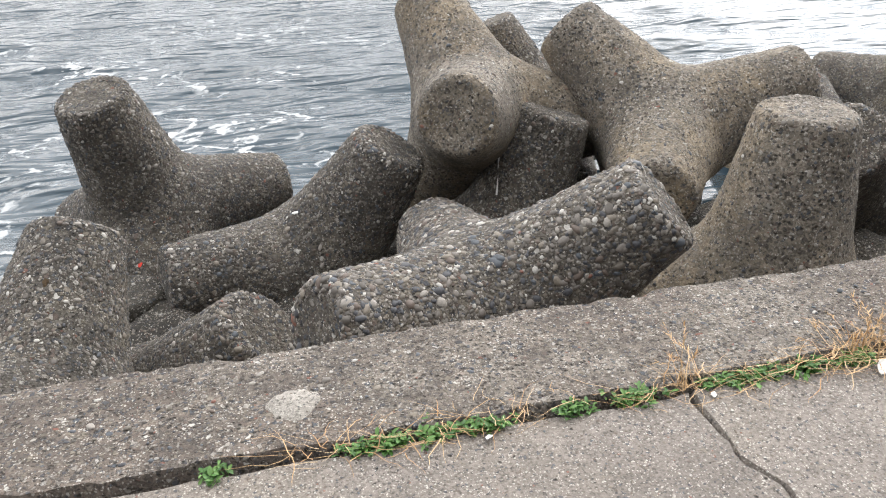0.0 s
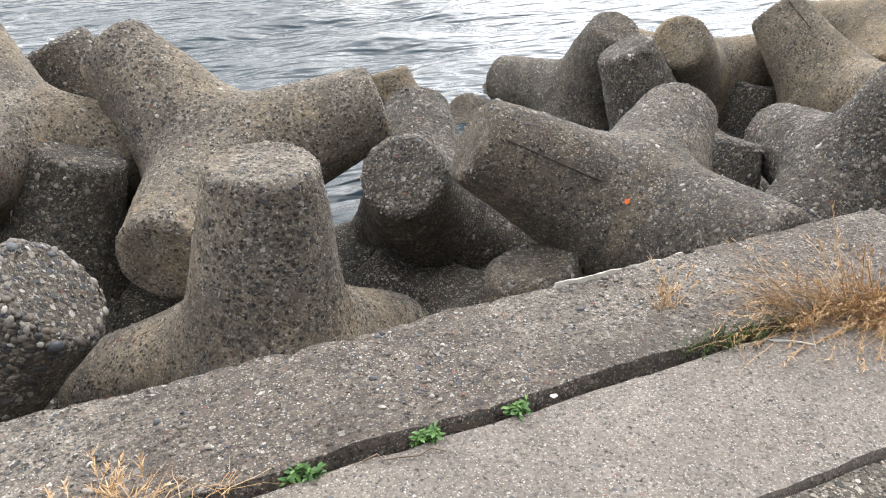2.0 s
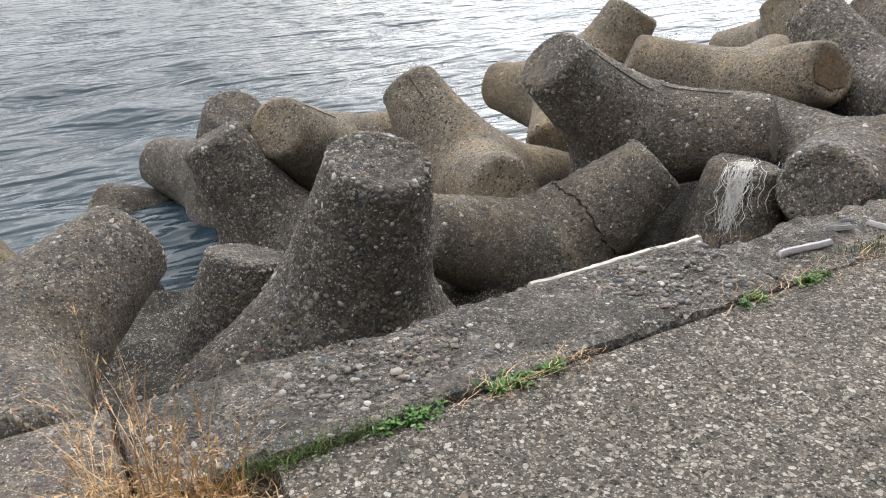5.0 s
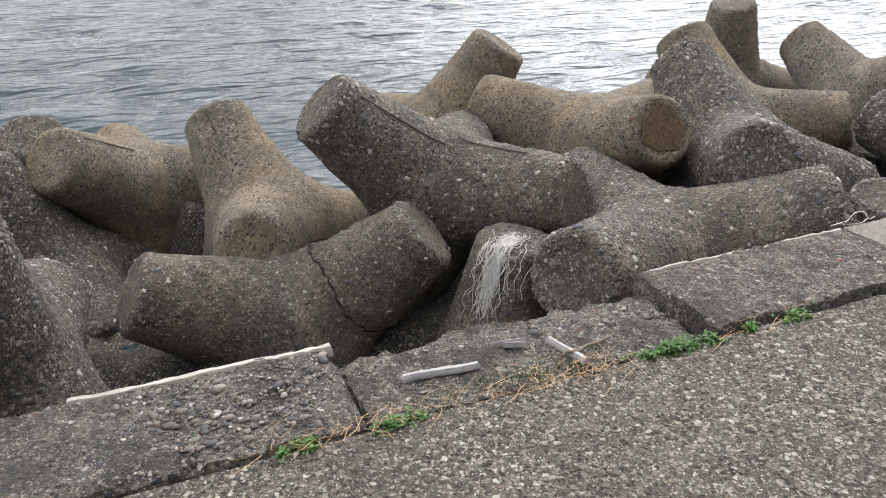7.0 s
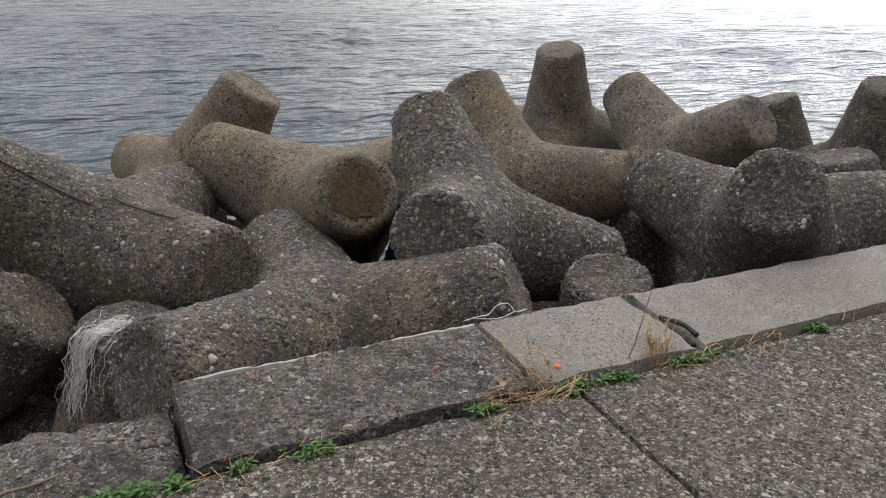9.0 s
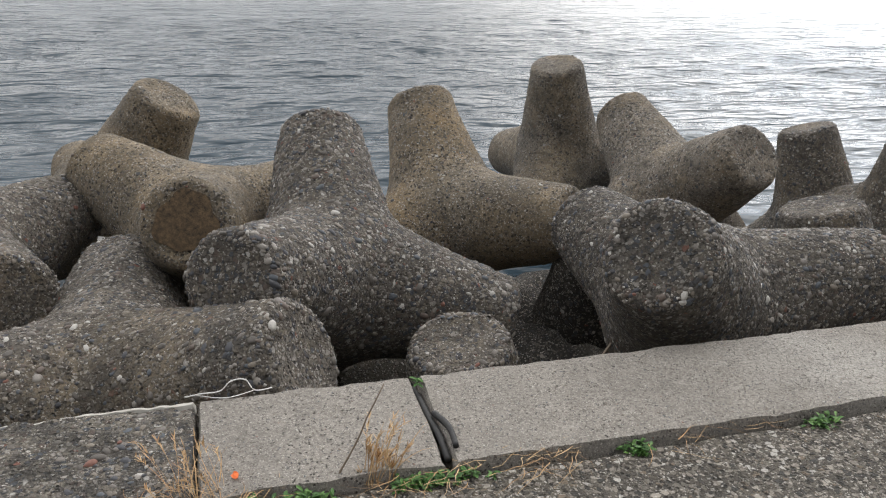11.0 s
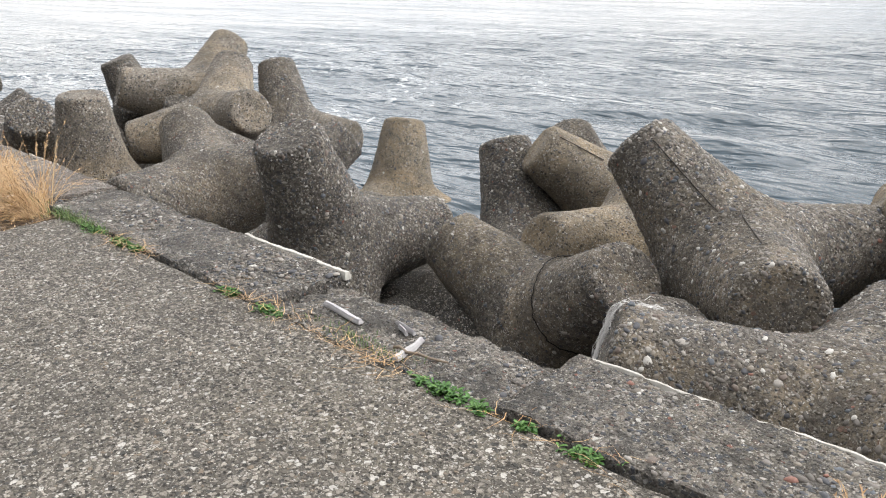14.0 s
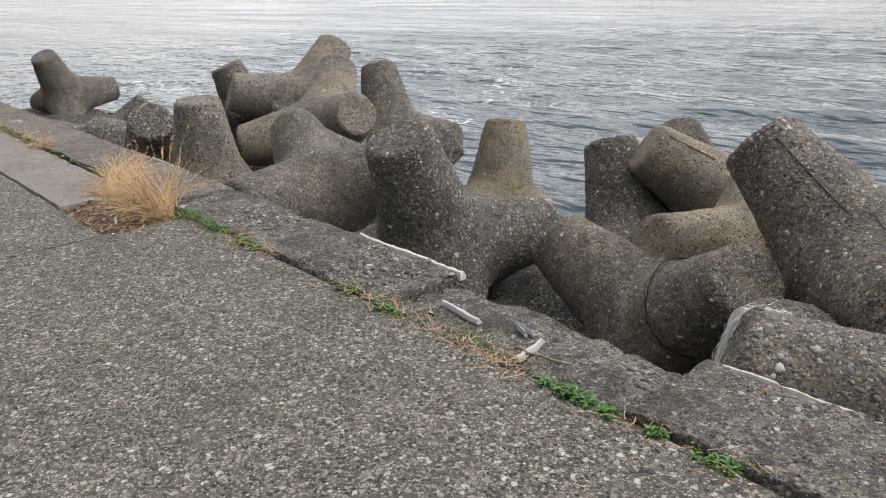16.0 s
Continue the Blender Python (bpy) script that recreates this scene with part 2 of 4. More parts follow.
KERB_PALE = aggregate("pale_kerb_concrete", (0.315, 0.290, 0.255), (0.225, 0.207, 0.182), -0.3, 90.0, 0.20, pits=0.8, stain=(0.55, 0.53, 0.49), stain_amount=0.55, relief=0.35, grime=0.12)
PAVE_SMOOTH = aggregate("smooth_pavement", (0.262, 0.232, 0.206), (0.180, 0.158, 0.140), -0.3, 66.0, 0.34, pits=0.08, relief=0.6, grime=0.2)
PAVE_COARSE = aggregate("coarse_pavement", (0.165, 0.146, 0.120), (0.075, 0.067, 0.056), 0.80, 50.0, 0.80, GRAVEL, pits=1.6, relief=1.0, grime=0.2, patches=1.3)
STONE = stone_mat("pebble_stone")
DIRT = plain("dark_soil", (0.02, 0.017, 0.013), (0.062, 0.051, 0.04), 22.0, 0.95, 0.014)


def sea_mat():
    m = Nodes("sea_water", 0.08)
    m.bsdf.inputs["IOR"].default_value = 1.333
    stretch = m.node("ShaderNodeMapping")
    stretch.inputs["Scale"].default_value = (0.8, 1.9, 1.0)
    stretch.inputs["Rotation"].default_value = (0, 0, radians(12))
    m.link(m.vec, stretch.inputs["Vector"])
    v = stretch.outputs[0]
    small, swell = m.noise(2.2, 1.6, 0.5, v), m.noise(0.8, 2.0, 0.5, v)
    # foam: thin broken lace where the water churns at the blocks
    lace = m.cells(1.5, 'DISTANCE_TO_EDGE', vec=None)
    wob = m.node("ShaderNodeTexNoise", Scale=1.6, Detail=4.0)
    m.link(m.vec, wob.inputs["Vector"])
    add = m.node("ShaderNodeVectorMath")
    m.link(m.vec, add.inputs[0])
    m.link(wob.outputs["Color"], add.inputs[1])
    m.link(add.outputs[0], lace.inputs["Vector"])
    thin = m.ramp(lace.outputs["Distance"], (0.02, 1.0), (0.085, 0.0))
    broken = m.ramp(m.noise(4.5, 3.0), (0.48, 0.0), (0.54, 1.0))
    sep = m.node("ShaderNodeSeparateXYZ")
    m.link(m.co.outputs["Object"], sep.inputs[0])
    churn = m.ramp(m.calc('DIVIDE', m.calc('ADD', sep.outputs[0], 20.0), 40.0), (0.51, 0.20), (0.58, 0.0))
    where = m.ramp(m.calc('ADD', m.noise(0.42, 3.0), churn), (0.66, 0.0), (0.76, 1.0))
    near = m.ramp(m.calc('DIVIDE', sep.outputs[1], 40.0), (0.30, 1.0), (0.55, 0.0))
    foam = m.calc('MULTIPLY', m.calc('MULTIPLY', thin, where), m.calc('MULTIPLY', broken, near))
    m.colour(m.mix(foam, (0.030, 0.052, 0.070), (0.62, 0.64, 0.65)))
    slick = m.node("ShaderNodeMapping")
    slick.inputs["Scale"].default_value = (0.035, 0.30, 1.0)
    m.link(m.vec, slick.inputs["Vector"])
    streak = m.ramp(m.noise(1.0, 5.0, 0.65, slick.outputs[0]), (0.36, 0.05), (0.66, 0.20))
    m.link(m.calc('ADD', m.calc('MULTIPLY', foam, 0.6), streak), m.bsdf.inputs["Roughness"])
    long_waves = m.node("ShaderNodeMapping")
    long_waves.inputs["Scale"].default_value = (0.35, 1.0, 1.0)
    m.link(m.vec, long_waves.inputs["Vector"])
    broad = m.noise(0.16, 6.0, 0.68, long_waves.outputs[0])
    m.bump(m.calc('ADD', m.calc('ADD', m.calc('MULTIPLY', small, 0.7), swell), m.calc('MULTIPLY', broad, 2.6)), 0.9, 0.22)
    return m.mat


SEA = sea_mat()


# ---- helpers of this scene ----
def part(name, bm, material, parent, label=""):
    """One bmesh as one mesh object under a thing or a part."""
    me = bpy.data.meshes.new(name)
    bm.to_mesh(me)
    bm.free()
    me.materials.append(material)
    ob = new(name, me)
    ob.parent = parent
    return tagged(ob, label)


def from_arrays(name, verts, faces, material, parent=None, smooth=True):
    me = bpy.data.meshes.new(name)
    me.from_pydata([tuple(v) for v in verts], [], [tuple(f) for f in faces])
    me.materials.append(material)
    if smooth:
        me.polygons.foreach_set("use_smooth", [True] * len(me.polygons))
    ob = new(name, me)
    if parent:
        ob.parent = parent
    return ob


def rumple(p, seed, scale):
    return noise.noise(Vector((p[0] * scale + seed, p[1] * scale - seed * 0.7, p[2] * scale + seed * 1.3)))


# ---- ground, sea ----
WATER = -1.0


def graded(lo, hi, near_lo, near_hi, step, grow):
    """Coordinates that are dense between near_lo and near_hi and grow coarser outwards."""
    out = list(np.arange(near_lo, near_hi, step))
    s, x = step, near_hi
    while x < hi:
        out.append(x)
        s *= grow
        x += s
    out.append(hi)
    s, x = step, near_lo
    while x > lo:
        s *= grow
        x -= s
        out.insert(0, max(x, lo))
    return out


def build_sea():
    xs = graded(-2500, 2500, -14, 30, 0.22, 1.06)
    ys = graded(2.0, 3500, 2.0, 26, 0.17, 1.05)
    rng = np.random.default_rng(4)
    X, Y = np.meshgrid(xs, ys)
    Z = np.zeros_like(X)
    for k in range(26):
        lam = rng.uniform(0.5, 2.6)
        ang = radians(-90 + rng.normal(8, 24))
        amp = 0.0046 * lam ** 1.1
        Z += amp * np.sin(2 * np.pi / lam * (X * np.cos(ang) + Y * np.sin(ang) + 0.35 * np.sin(X * 0.7 + k)) + rng.uniform(0, 6.28))
    far = np.clip((np.hypot(X - 6, Y) - 22) / 20, 0, 1)
    Z = Z * (1 - far)
    nx, ny = len(xs), len(ys)
    verts = np.stack([X, Y, Z], -1).reshape(-1, 3)
    idx = np.arange(nx * ny).reshape(ny, nx)
    faces = np.stack([idx[:-1, :-1], idx[:-1, 1:], idx[1:, 1:], idx[1:, :-1]], -1).reshape(-1, 4)
    sea = from_arrays("water", verts, faces.tolist(), SEA)
    sea.location.z = WATER
    tagged(sea, "grey rippled sea water with thin patches of foam", "sea", kind="structure")


build_sea()


def flat_sheet(name, x0, x1, y0, y1, z, material):
    return from_arrays(name, [(x0, y0, z), (x1, y0, z), (x1, y1, z), (x0, y1, z)], [(0, 1, 2, 3)], material, smooth=False)


tagged(flat_sheet("ground", -600, 600, -600, 1.75, -0.12, DIRT), "dark soil under and behind the pavement", "ground", kind="structure")
tagged(flat_sheet("seabed", -60, 70, 2.0, 30, -2.6, DIRT), "dark seabed under the concrete blocks", "seabed", kind="structure")


def rubble_bed():
    """Tumbled stones against the foot of the wall, above the water, coloured dark for the shade of the gaps."""
    xs, ys = np.arange(-8, 20.01, 0.14), np.arange(1.95, 6.6, 0.14)
    verts, faces = [], []
    for x in xs:
        for y in ys:
            fall = 0.0 if y < 5.0 else (y - 5.0) * 0.6
            lump = abs(rumple((x, y, 0), 5.0, 1.9)) * 0.30 + rumple((x, y, 0), 9.0, 5.0) * 0.10
            verts.append((x, y, -0.94 - fall + lump * (1 if y < 5 else 0.6)))
    n = len(ys)
    for i in range(len(xs) - 1):
        for j in range(n - 1):
            faces.append((i * n + j, (i + 1) * n + j, (i + 1) * n + j + 1, i * n + j + 1))
    ob = from_arrays("rubble_bed", verts, faces, GAP_SHADED)
    return tagged(ob, "rubble under the concrete blocks, coloured dark as gap shade", "rubble", kind="structure")


rubble_bed()


def yin(x):
    return 1.795 - 0.0112 * x if x < 12 else 1.66


def yout(x):
    return 2.335 - 0.0112 * max(-4, min(x, 14))


def rough_block(name, x0, x1, y0, y1, top, bottom, material, step=0.05, seed=0.0, rough=0.006, chip=0.03, worn=1.0, parent=None, wander=(0.0, 0.0)):
    """A cast slab with an uneven top, wandering edges and chipped arrises. y0 and y1 are functions of x."""
    nx, ny = max(2, int((x1 - x0) / step)), max(2, int((y1(x0) - y0(x0)) / step))
    lead = 3
    us = [0.0] * lead + [i / nx for i in range(1, nx)] + [1.0] * lead
    vs = [0.0] * lead + [i / ny for i in range(1, ny)] + [1.0] * lead
    verts, faces = [], []
    for i, u in enumerate(us):
        for j, v in enumerate(vs):
            x = x0 + (x1 - x0) * u
            a, b = y0(x), y1(x)
            y = a + (b - a) * v
            k = min(i, j, len(us) - 1 - i, len(vs) - 1 - j)
            wob = rumple((x, y, 0), 3.1, 5.0) * 0.012 + rumple((x, y, 0), 7.7, 21.0) * 0.005
            edge = min(x - x0, x1 - x, y - a, b - y)
            hole = (max(0.0, rumple((x, y, top), seed + 11, 7.0) - 0.18) + max(0.0, rumple((x, y, top), seed + 17, 24.0) - 0.1) * 0.5) * chip * worn
            z = top + rumple((x, y, 0), seed, 2.3) * rough * 1.6 + rumple((x, y, 0), seed + 5, 11.0) * rough
            if edge < 0.05:
                z -= hole * (1 - edge / 0.05) * 1.6
            if k == 0:
                z = bottom
            elif k == 1:
                z = z - 0.022 - hole * 0.5
            elif k == 2:
                x += (0.008 if u <= 0 else -0.008 if u >= 1 else 0)
                y += (0.008 if v <= 0 else -0.008 if v >= 1 else 0)
            bend = rumple((0, y, 0), 1.7, 5.0) + 0.5 * rumple((0, y, 0), 4.2, 19.0)
            swing = wander[0] * bend * max(0.0, 1 - (x - x0) / 0.3) + wander[1] * bend * max(0.0, 1 - (x1 - x) / 0.3)
            verts.append((x + swing + (wob if 0 < u < 1 else wob * 0.8), y + wob, z))
    n = len(vs)
    for i in range(len(us) - 1):
        for j in range(n - 1):
            faces.append((i * n + j, (i + 1) * n + j, (i + 1) * n + j + 1, i * n + j + 1))
    ob = from_arrays(name, verts, faces, material, parent)
    ob.data.set_sharp_from_angle(angle=radians(32))
    return ob


def kerb(name, x0, x1, top, material, label, seed, yo=0.0, yi=0.0, **kw):
    ob = rough_block(name, x0, x1, lambda x: yin(x) + yi, lambda x: yout(x) + yo, top, -2.7, material, 0.035, seed, **kw)
    return tagged(ob, label, "kerb", kind="structure")


kerb("kerb_1", -26.0, -6.02, 0.02, KERB_BROWN, "weathered brown concrete kerb along the seawall", 1.0)
kerb_start = kerb("kerb_2", -6.0, 4.985, 0.022, KERB_BROWN, "weathered brown concrete kerb with worn edges", 2.0, rough=0.008)
kerb_dark = kerb("kerb_3", 5.0, 7.60, 0.014, KERB_DARK, "dark lichen-stained concrete kerb with chipped edge", 3.0, rough=0.012, chip=0.06)
kerb_broken = kerb("kerb_4", 7.61, 9.03, -0.028, KERB_DARK, "broken lower kerb section with exposed stones", 4.0, yo=-0.05, rough=0.02, chip=0.09)
kerb_lipped = kerb("kerb_5", 9.045, 10.30, 0.028, KERB_DARK, "dark rough concrete kerb with a pale outer edge", 5.0, rough=0.011, chip=0.05)
kerb("kerb_6", 10.31, 11.055, 0.036, KERB_PALE, "pale new concrete kerb slab", 6.0, rough=0.003, chip=0.015)
kerb("kerb_7", 11.085, 17.5, 0.036, KERB_PALE, "pale smooth concrete kerb slab", 7.0, rough=0.003, chip=0.015)
kerb("kerb_8", 17.52, 40.0, 0.034, KERB_PALE, "pale concrete kerb slab further along", 8.0, rough=0.003)


def kerb_stones(parent, x0, x1, top, count, seed, big=0.8, rim=0.03):
    """Worn stones that stand a little out of a kerb's top."""
    rng = np.random.default_rng(seed)
    xs = rng.uniform(x0 + 0.03, x1 - 0.03, count)
    spots = np.array([(x, yin(x) + 0.03 + (yout(x) - yin(x) - 0.03 - rim) * v, top) for x, v in zip(xs, rng.random(count))])
    V, F = pebble_arrays(spots, np.tile((0.0, 0.0, 1.0), (count, 1)), count, rng, big)
    return tagged(from_arrays("exposed_aggregate", V, F, STONE, parent), "small worn stones set in the kerb", kind="stuff")


def paving(name, x0, x1, y0, y1, material, label, seed, **kw):
    f0 = y0 if callable(y0) else (lambda x: y0)
    f1 = y1 if callable(y1) else (lambda x: y1)
    return tagged(rough_block(name, x0, x1, f0, f1, 0.0, -0.115, material, kw.pop("step", 0.07), seed, **kw), label, "pavement", kind="structure")


paving("pavement_1", -26.0, 1.1085, 1.16, lambda x: yin(x) - 0.035, PAVE_SMOOTH, "smooth pale concrete pavement slab", 21.0, wander=(0.0, 0.05), rough=0.003, chip=0.012)
paving("pavement_2", 1.112, 4.41, 1.16, lambda x: yin(x) - 0.035, PAVE_SMOOTH, "smooth pale concrete slab with a crack beside it", 22.0, wander=(0.05, 0.0), rough=0.003, chip=0.012)
paving("pavement_3", -26.0, 5.37, -7.0, 1.145, PAVE_COARSE, "coarse worn concrete pavement", 23.0, rough=0.003, chip=0.02, step=0.12)
paving("pavement_4", 5.385, 10.435, -7.0, lambda x: yin(x) - 0.02, PAVE_COARSE, "coarse pavement with exposed gravel", 24.0, rough=0.003, chip=0.02)
paving("pavement_5", 10.445, 40.0, -7.0, lambda x: yin(x) - 0.02, PAVE_COARSE, "coarse pavement with exposed gravel", 25.0, rough=0.003, chip=0.02, step=0.12)
paving("pavement_6", -26.0, 40.0, -30.0, -7.02, PAVE_COARSE, "coarse worn pavement behind the walkway", 26.0, rough=0.003, step=0.6)


# ---- tetrapods ----
H = 1.57
TIP, R_END, R_BASE, S_BASE = 0.644 * H, 0.151 * H, 0.235 * H, 0.167 * H
SLOPE = (R_BASE - R_END) / (TIP - S_BASE)
R_ZERO = R_BASE + S_BASE * SLOPE
AXES = [Vector((0, 0, 1)), Vector((math.sqrt(8) / 3, 0, -1 / 3)), Vector((-math.sqrt(2) / 3, math.sqrt(2 / 3), -1 / 3)), Vector((-math.sqrt(2) / 3, -math.sqrt(2 / 3), -1 / 3))]
UNIT = np.array([tuple(a) for a in AXES])


def tetra_field(P):
    """Distance-like field of four rounded cones that melt into each other."""
    ds = []
    rim = 0.045
    for u in UNIT:
        s = P @ u
        q = np.linalg.norm(P - s[:, None] * u, axis=1)
        d1 = (np.hypot(q, np.minimum(s, 0) * 1.8) - (R_ZERO - SLOPE * np.maximum(s, 0))) * 0.985 + rim
        d2 = s - TIP + rim
        ds.append(np.minimum(np.maximum(d1, d2), 0) + np.hypot(np.maximum(d1, 0), np.maximum(d2, 0)) - rim)
    k = 0.042
    ds = np.array(ds)
    low = ds.min(0)
    return low - k * np.log(np.exp(-(ds - low) / k).sum(0))


def tetra_grad(P):
    e = 1e-4
    return np.stack([(tetra_field(P + d) - tetra_field(P - d)) / (2 * e) for d in np.eye(3) * e], -1)


RINGS_CAP = [0.0, 0.25, 0.5, 0.62, 0.67, 0.72, 0.8]
TURNS = 48


def leg_template(i):
    u = UNIT[i]
    j0 = (i + 1) % 4
    e1 = UNIT[j0] + u / 3
    e1 /= np.linalg.norm(e1)
    e2 = np.cross(u, e1)
    pts = []
    th = np.arange(TURNS) * 2 * np.pi / TURNS
    out = np.cos(th)[:, None] * e1 + np.sin(th)[:, None] * e2
    for f in RINGS_CAP[1:]:
        pts.append(u * TIP + out * R_END * f)
    for a in (0.1, 0.35, 0.65, 0.9):
        pts.append(u * (TIP - 0.045 * (1 - math.cos(a * math.pi / 2))) + out * (R_END - 0.045 * (1 - math.sin(a * math.pi / 2))))
    c = math.sqrt(8) / 3 * np.cos((th + np.pi / 3) % (2 * np.pi / 3) - np.pi / 3)
    s_end = R_ZERO * c / (4 / 3 + SLOPE * c)
    n = 20
    for k in range(n + 1):
        s = (TIP - 0.05) + (s_end - (TIP - 0.05)) * (k / n)
        pts.append(u[None, :] * s[:, None] + out * (R_ZERO - SLOPE * s)[:, None])
    P = np.concatenate([u[None, :] * TIP] + pts)
    for _ in range(7):
        g = tetra_grad(P)
        P = P - (tetra_field(P) / np.maximum((g * g).sum(1), 0.05))[:, None] * g
    N = tetra_grad(P)
    N /= np.linalg.norm(N, axis=1)[:, None]
    faces = [(0, 1 + t, 1 + (t + 1) % TURNS) for t in range(TURNS)]
    rows = (len(P) - 1) // TURNS
    for r in range(rows - 1):
        a, b = 1 + r * TURNS, 1 + (r + 1) * TURNS
        faces += [(a + t, b + t, b + (t + 1) % TURNS, a + (t + 1) % TURNS) for t in range(TURNS)]
    cap = np.zeros(len(P))
    for r, f in enumerate(RINGS_CAP[1:]):
        cap[1 + r * TURNS:1 + (r + 1) * TURNS] = 1.0 if f < 0.65 else 0.3 if f < 0.7 else 0.0
    cap[0] = 1.0
    return P, N, faces, cap


LEG_SHAPES = [leg_template(i) for i in range(4)]
# a low dome: rim, shoulder and a flat crown
DOME_N = 7
DOME_V = np.array([(math.cos(6.2832 * k / DOME_N) * r, math.sin(6.2832 * k / DOME_N) * r, z) for r, z in ((0.95, -0.1), (0.88, 0.52), (0.45, 0.94)) for k in range(DOME_N)])
DOME_F = [(r * DOME_N + k, r * DOME_N + (k + 1) % DOME_N, (r + 1) * DOME_N + (k + 1) % DOME_N, (r + 1) * DOME_N + k) for r in (0, 1) for k in range(DOME_N)]
DOME_TOP = tuple(2 * DOME_N + k for k in range(DOME_N))


def pebble_arrays(P, N, count, rng, big):
    """Half-sunk stones at random over the points P with normals N."""
    verts, faces = [], []
    for i in rng.integers(0, len(P), count):
        n = Vector(N[i])
        t = n.orthogonal().normalized()
        t.rotate(Matrix.Rotation(rng.uniform(0, 6.28), 3, n))
        b = n.cross(t)
        r = min(0.024, 0.0078 * math.exp(rng.normal(0, 0.5))) * big
        size = np.array([r * rng.uniform(0.9, 1.5), r * rng.uniform(0.7, 1.0), r * rng.uniform(0.45, 0.7)])
        M = np.array([tuple(t), tuple(b), tuple(n)])
        shape = DOME_V * (1 + rng.normal(0, 0.10, (len(DOME_V), 1)))
        where = P[i] + (rng.uniform(-1, 1) * np.array(tuple(t)) + rng.uniform(-1, 1) * np.array(tuple(b))) * 0.02 - np.array(tuple(n)) * r * 0.30
        start = len(verts) * len(DOME_V)
        faces += [tuple(v + start for v in f) for f in DOME_F]
        faces.append(tuple(v + start for v in DOME_TOP))
        verts.append((shape * size) @ M + where)
    return np.concatenate(verts), faces


def tetrapod(centre, turn, material, label, seed, stones=0, big=1.0, recess=0.006, bottom_skip=-1.5, size=1.0, cracked=None):
    """A four-legged concrete armour block: a root, its four legs and the stones that show in them."""
    root = new("tetrapod")
    q = turn.to_4x4()
    q.translation = Vector(centre)
    root.matrix_world = q @ Matrix.Scale(size, 4)
    tagged(root, label, "tetrapod", "concrete armour blocks")
    rng = np.random.default_rng(seed)
    for number, (P, N, faces, cap) in enumerate(LEG_SHAPES):
        d = np.empty(len(P))
        for i, p in enumerate(P):
            d[i] = rumple(p, seed * 3.7, 2.2) * 0.014 + rumple(p, seed * 1.9, 8.0) * 0.0065 + rumple(p, seed * 5.3, 22.0) * 0.0035
        Q = P + N * (d - cap * recess)[:, None]
        if cracked and number == cracked[0]:
            along = P @ UNIT[number] + 0.03 * np.sin(P @ np.array((9.0, 14.0, 6.0)))
            Q[along > cracked[1]] += UNIT[number] * 0.018 + np.array(tuple(turn.inverted() @ Vector((0.012, -0.012, -0.018))))
        leg = from_arrays("leg", Q, faces, material, root)
        leg.data.normals_split_custom_set_from_vertices([tuple(n) for n in N + 0.0])
        axis = q.to_3x3() @ Vector(P[0])
        if stones and (Vector(centre) + axis).z > bottom_skip:
            turn_np = np.array(turn)
            facing = N @ turn_np.T
            height = (Q * size) @ turn_np[2] + centre[2]
            open_side = (facing[:, 2] > -0.45) & (facing[:, 1] < 0.8) & (height > -1.0) & (np.arange(len(P)) > 6 * TURNS)
            if open_side.sum() < 30:
                continue
            V, F = pebble_arrays(Q[open_side], N[open_side], round(stones * 2.8 * open_side.mean()), rng, big)
            peb = from_arrays("exposed_aggregate", V, F, STONE, leg)
            tagged(peb, "small rounded stones set in the concrete", kind="stuff")
    return root


def turned(x, y, z, degrees):
    """A turn by so many degrees round the axis x, y, z."""
    return Matrix.Rotation(radians(degrees), 3, Vector((x, y, z)))

tetrapod((-1.30, 3.37, -0.84), turned(0.935, -0.331, -0.131, -46.9), DARK_PEBBLY, "dark pebbly concrete tetrapod beside the kerb", 1, 990, 0.80)
tetrapod((-0.96, 5.64, -0.65), turned(0.502, -0.472, 0.724, 29.4), DARK_PEBBLY, "pebbly concrete tetrapod at the water's edge", 2, 880, 0.80)
tetrapod((0.14, 4.84, -0.88), turned(0.330, -0.943, -0.047, 81.7), DARK_PEBBLY, "dark pebbly concrete tetrapod lying on its side", 3, 990, 0.88)
tetrapod((1.38, 5.20, -0.07), turned(-0.129, -0.416, -0.900, 118.0), PITTED, "pale pitted concrete tetrapod with a round end face", 4, 260, 0.70)
tetrapod((1.44, 4.77, -0.92), turned(0.041, 0.973, -0.229, 21.0), DARK_PEBBLY, "dark pebbly upright tetrapod leg with flat top", 5, 600, 0.85)
tetrapod((2.13, 6.03, -0.54), turned(-0.235, -0.006, 0.972, 138.9), PEBBLY, "grey-brown pebbly concrete tetrapod on the seawall", 6, 520, 0.75)
tetrapod((2.55, 4.71, -0.20), turned(-0.697, -0.689, -0.200, 49.4), PITTED, "large pitted concrete tetrapod with spread legs", 7, 260, 0.72)
tetrapod((2.43, 3.24, -0.64), turned(0.039, -0.023, 0.999, 148.0), PITTED, "concrete tetrapod with one leg straight up by the kerb", 8, 260, 0.72)
tetrapod((0.92, 3.27, -0.54), turned(-0.366, 0.256, -0.895, 156.3), RICH, "tetrapod thickly set with coloured pebbles beside the kerb", 9, 1300, 1.15)
tetrapod((3.79, 4.55, -0.72), turned(-0.263, -0.350, 0.899, -170.7), DARK_PEBBLY, "dark tetrapod with one round end face towards the pavement", 11, 660, 0.72)
t12 = tetrapod((4.50, 3.37, -0.37), turned(-0.504, -0.732, 0.458, 68.4), PEBBLY, "grey concrete tetrapod with a mould line and orange mark", 12, 300, 0.64)
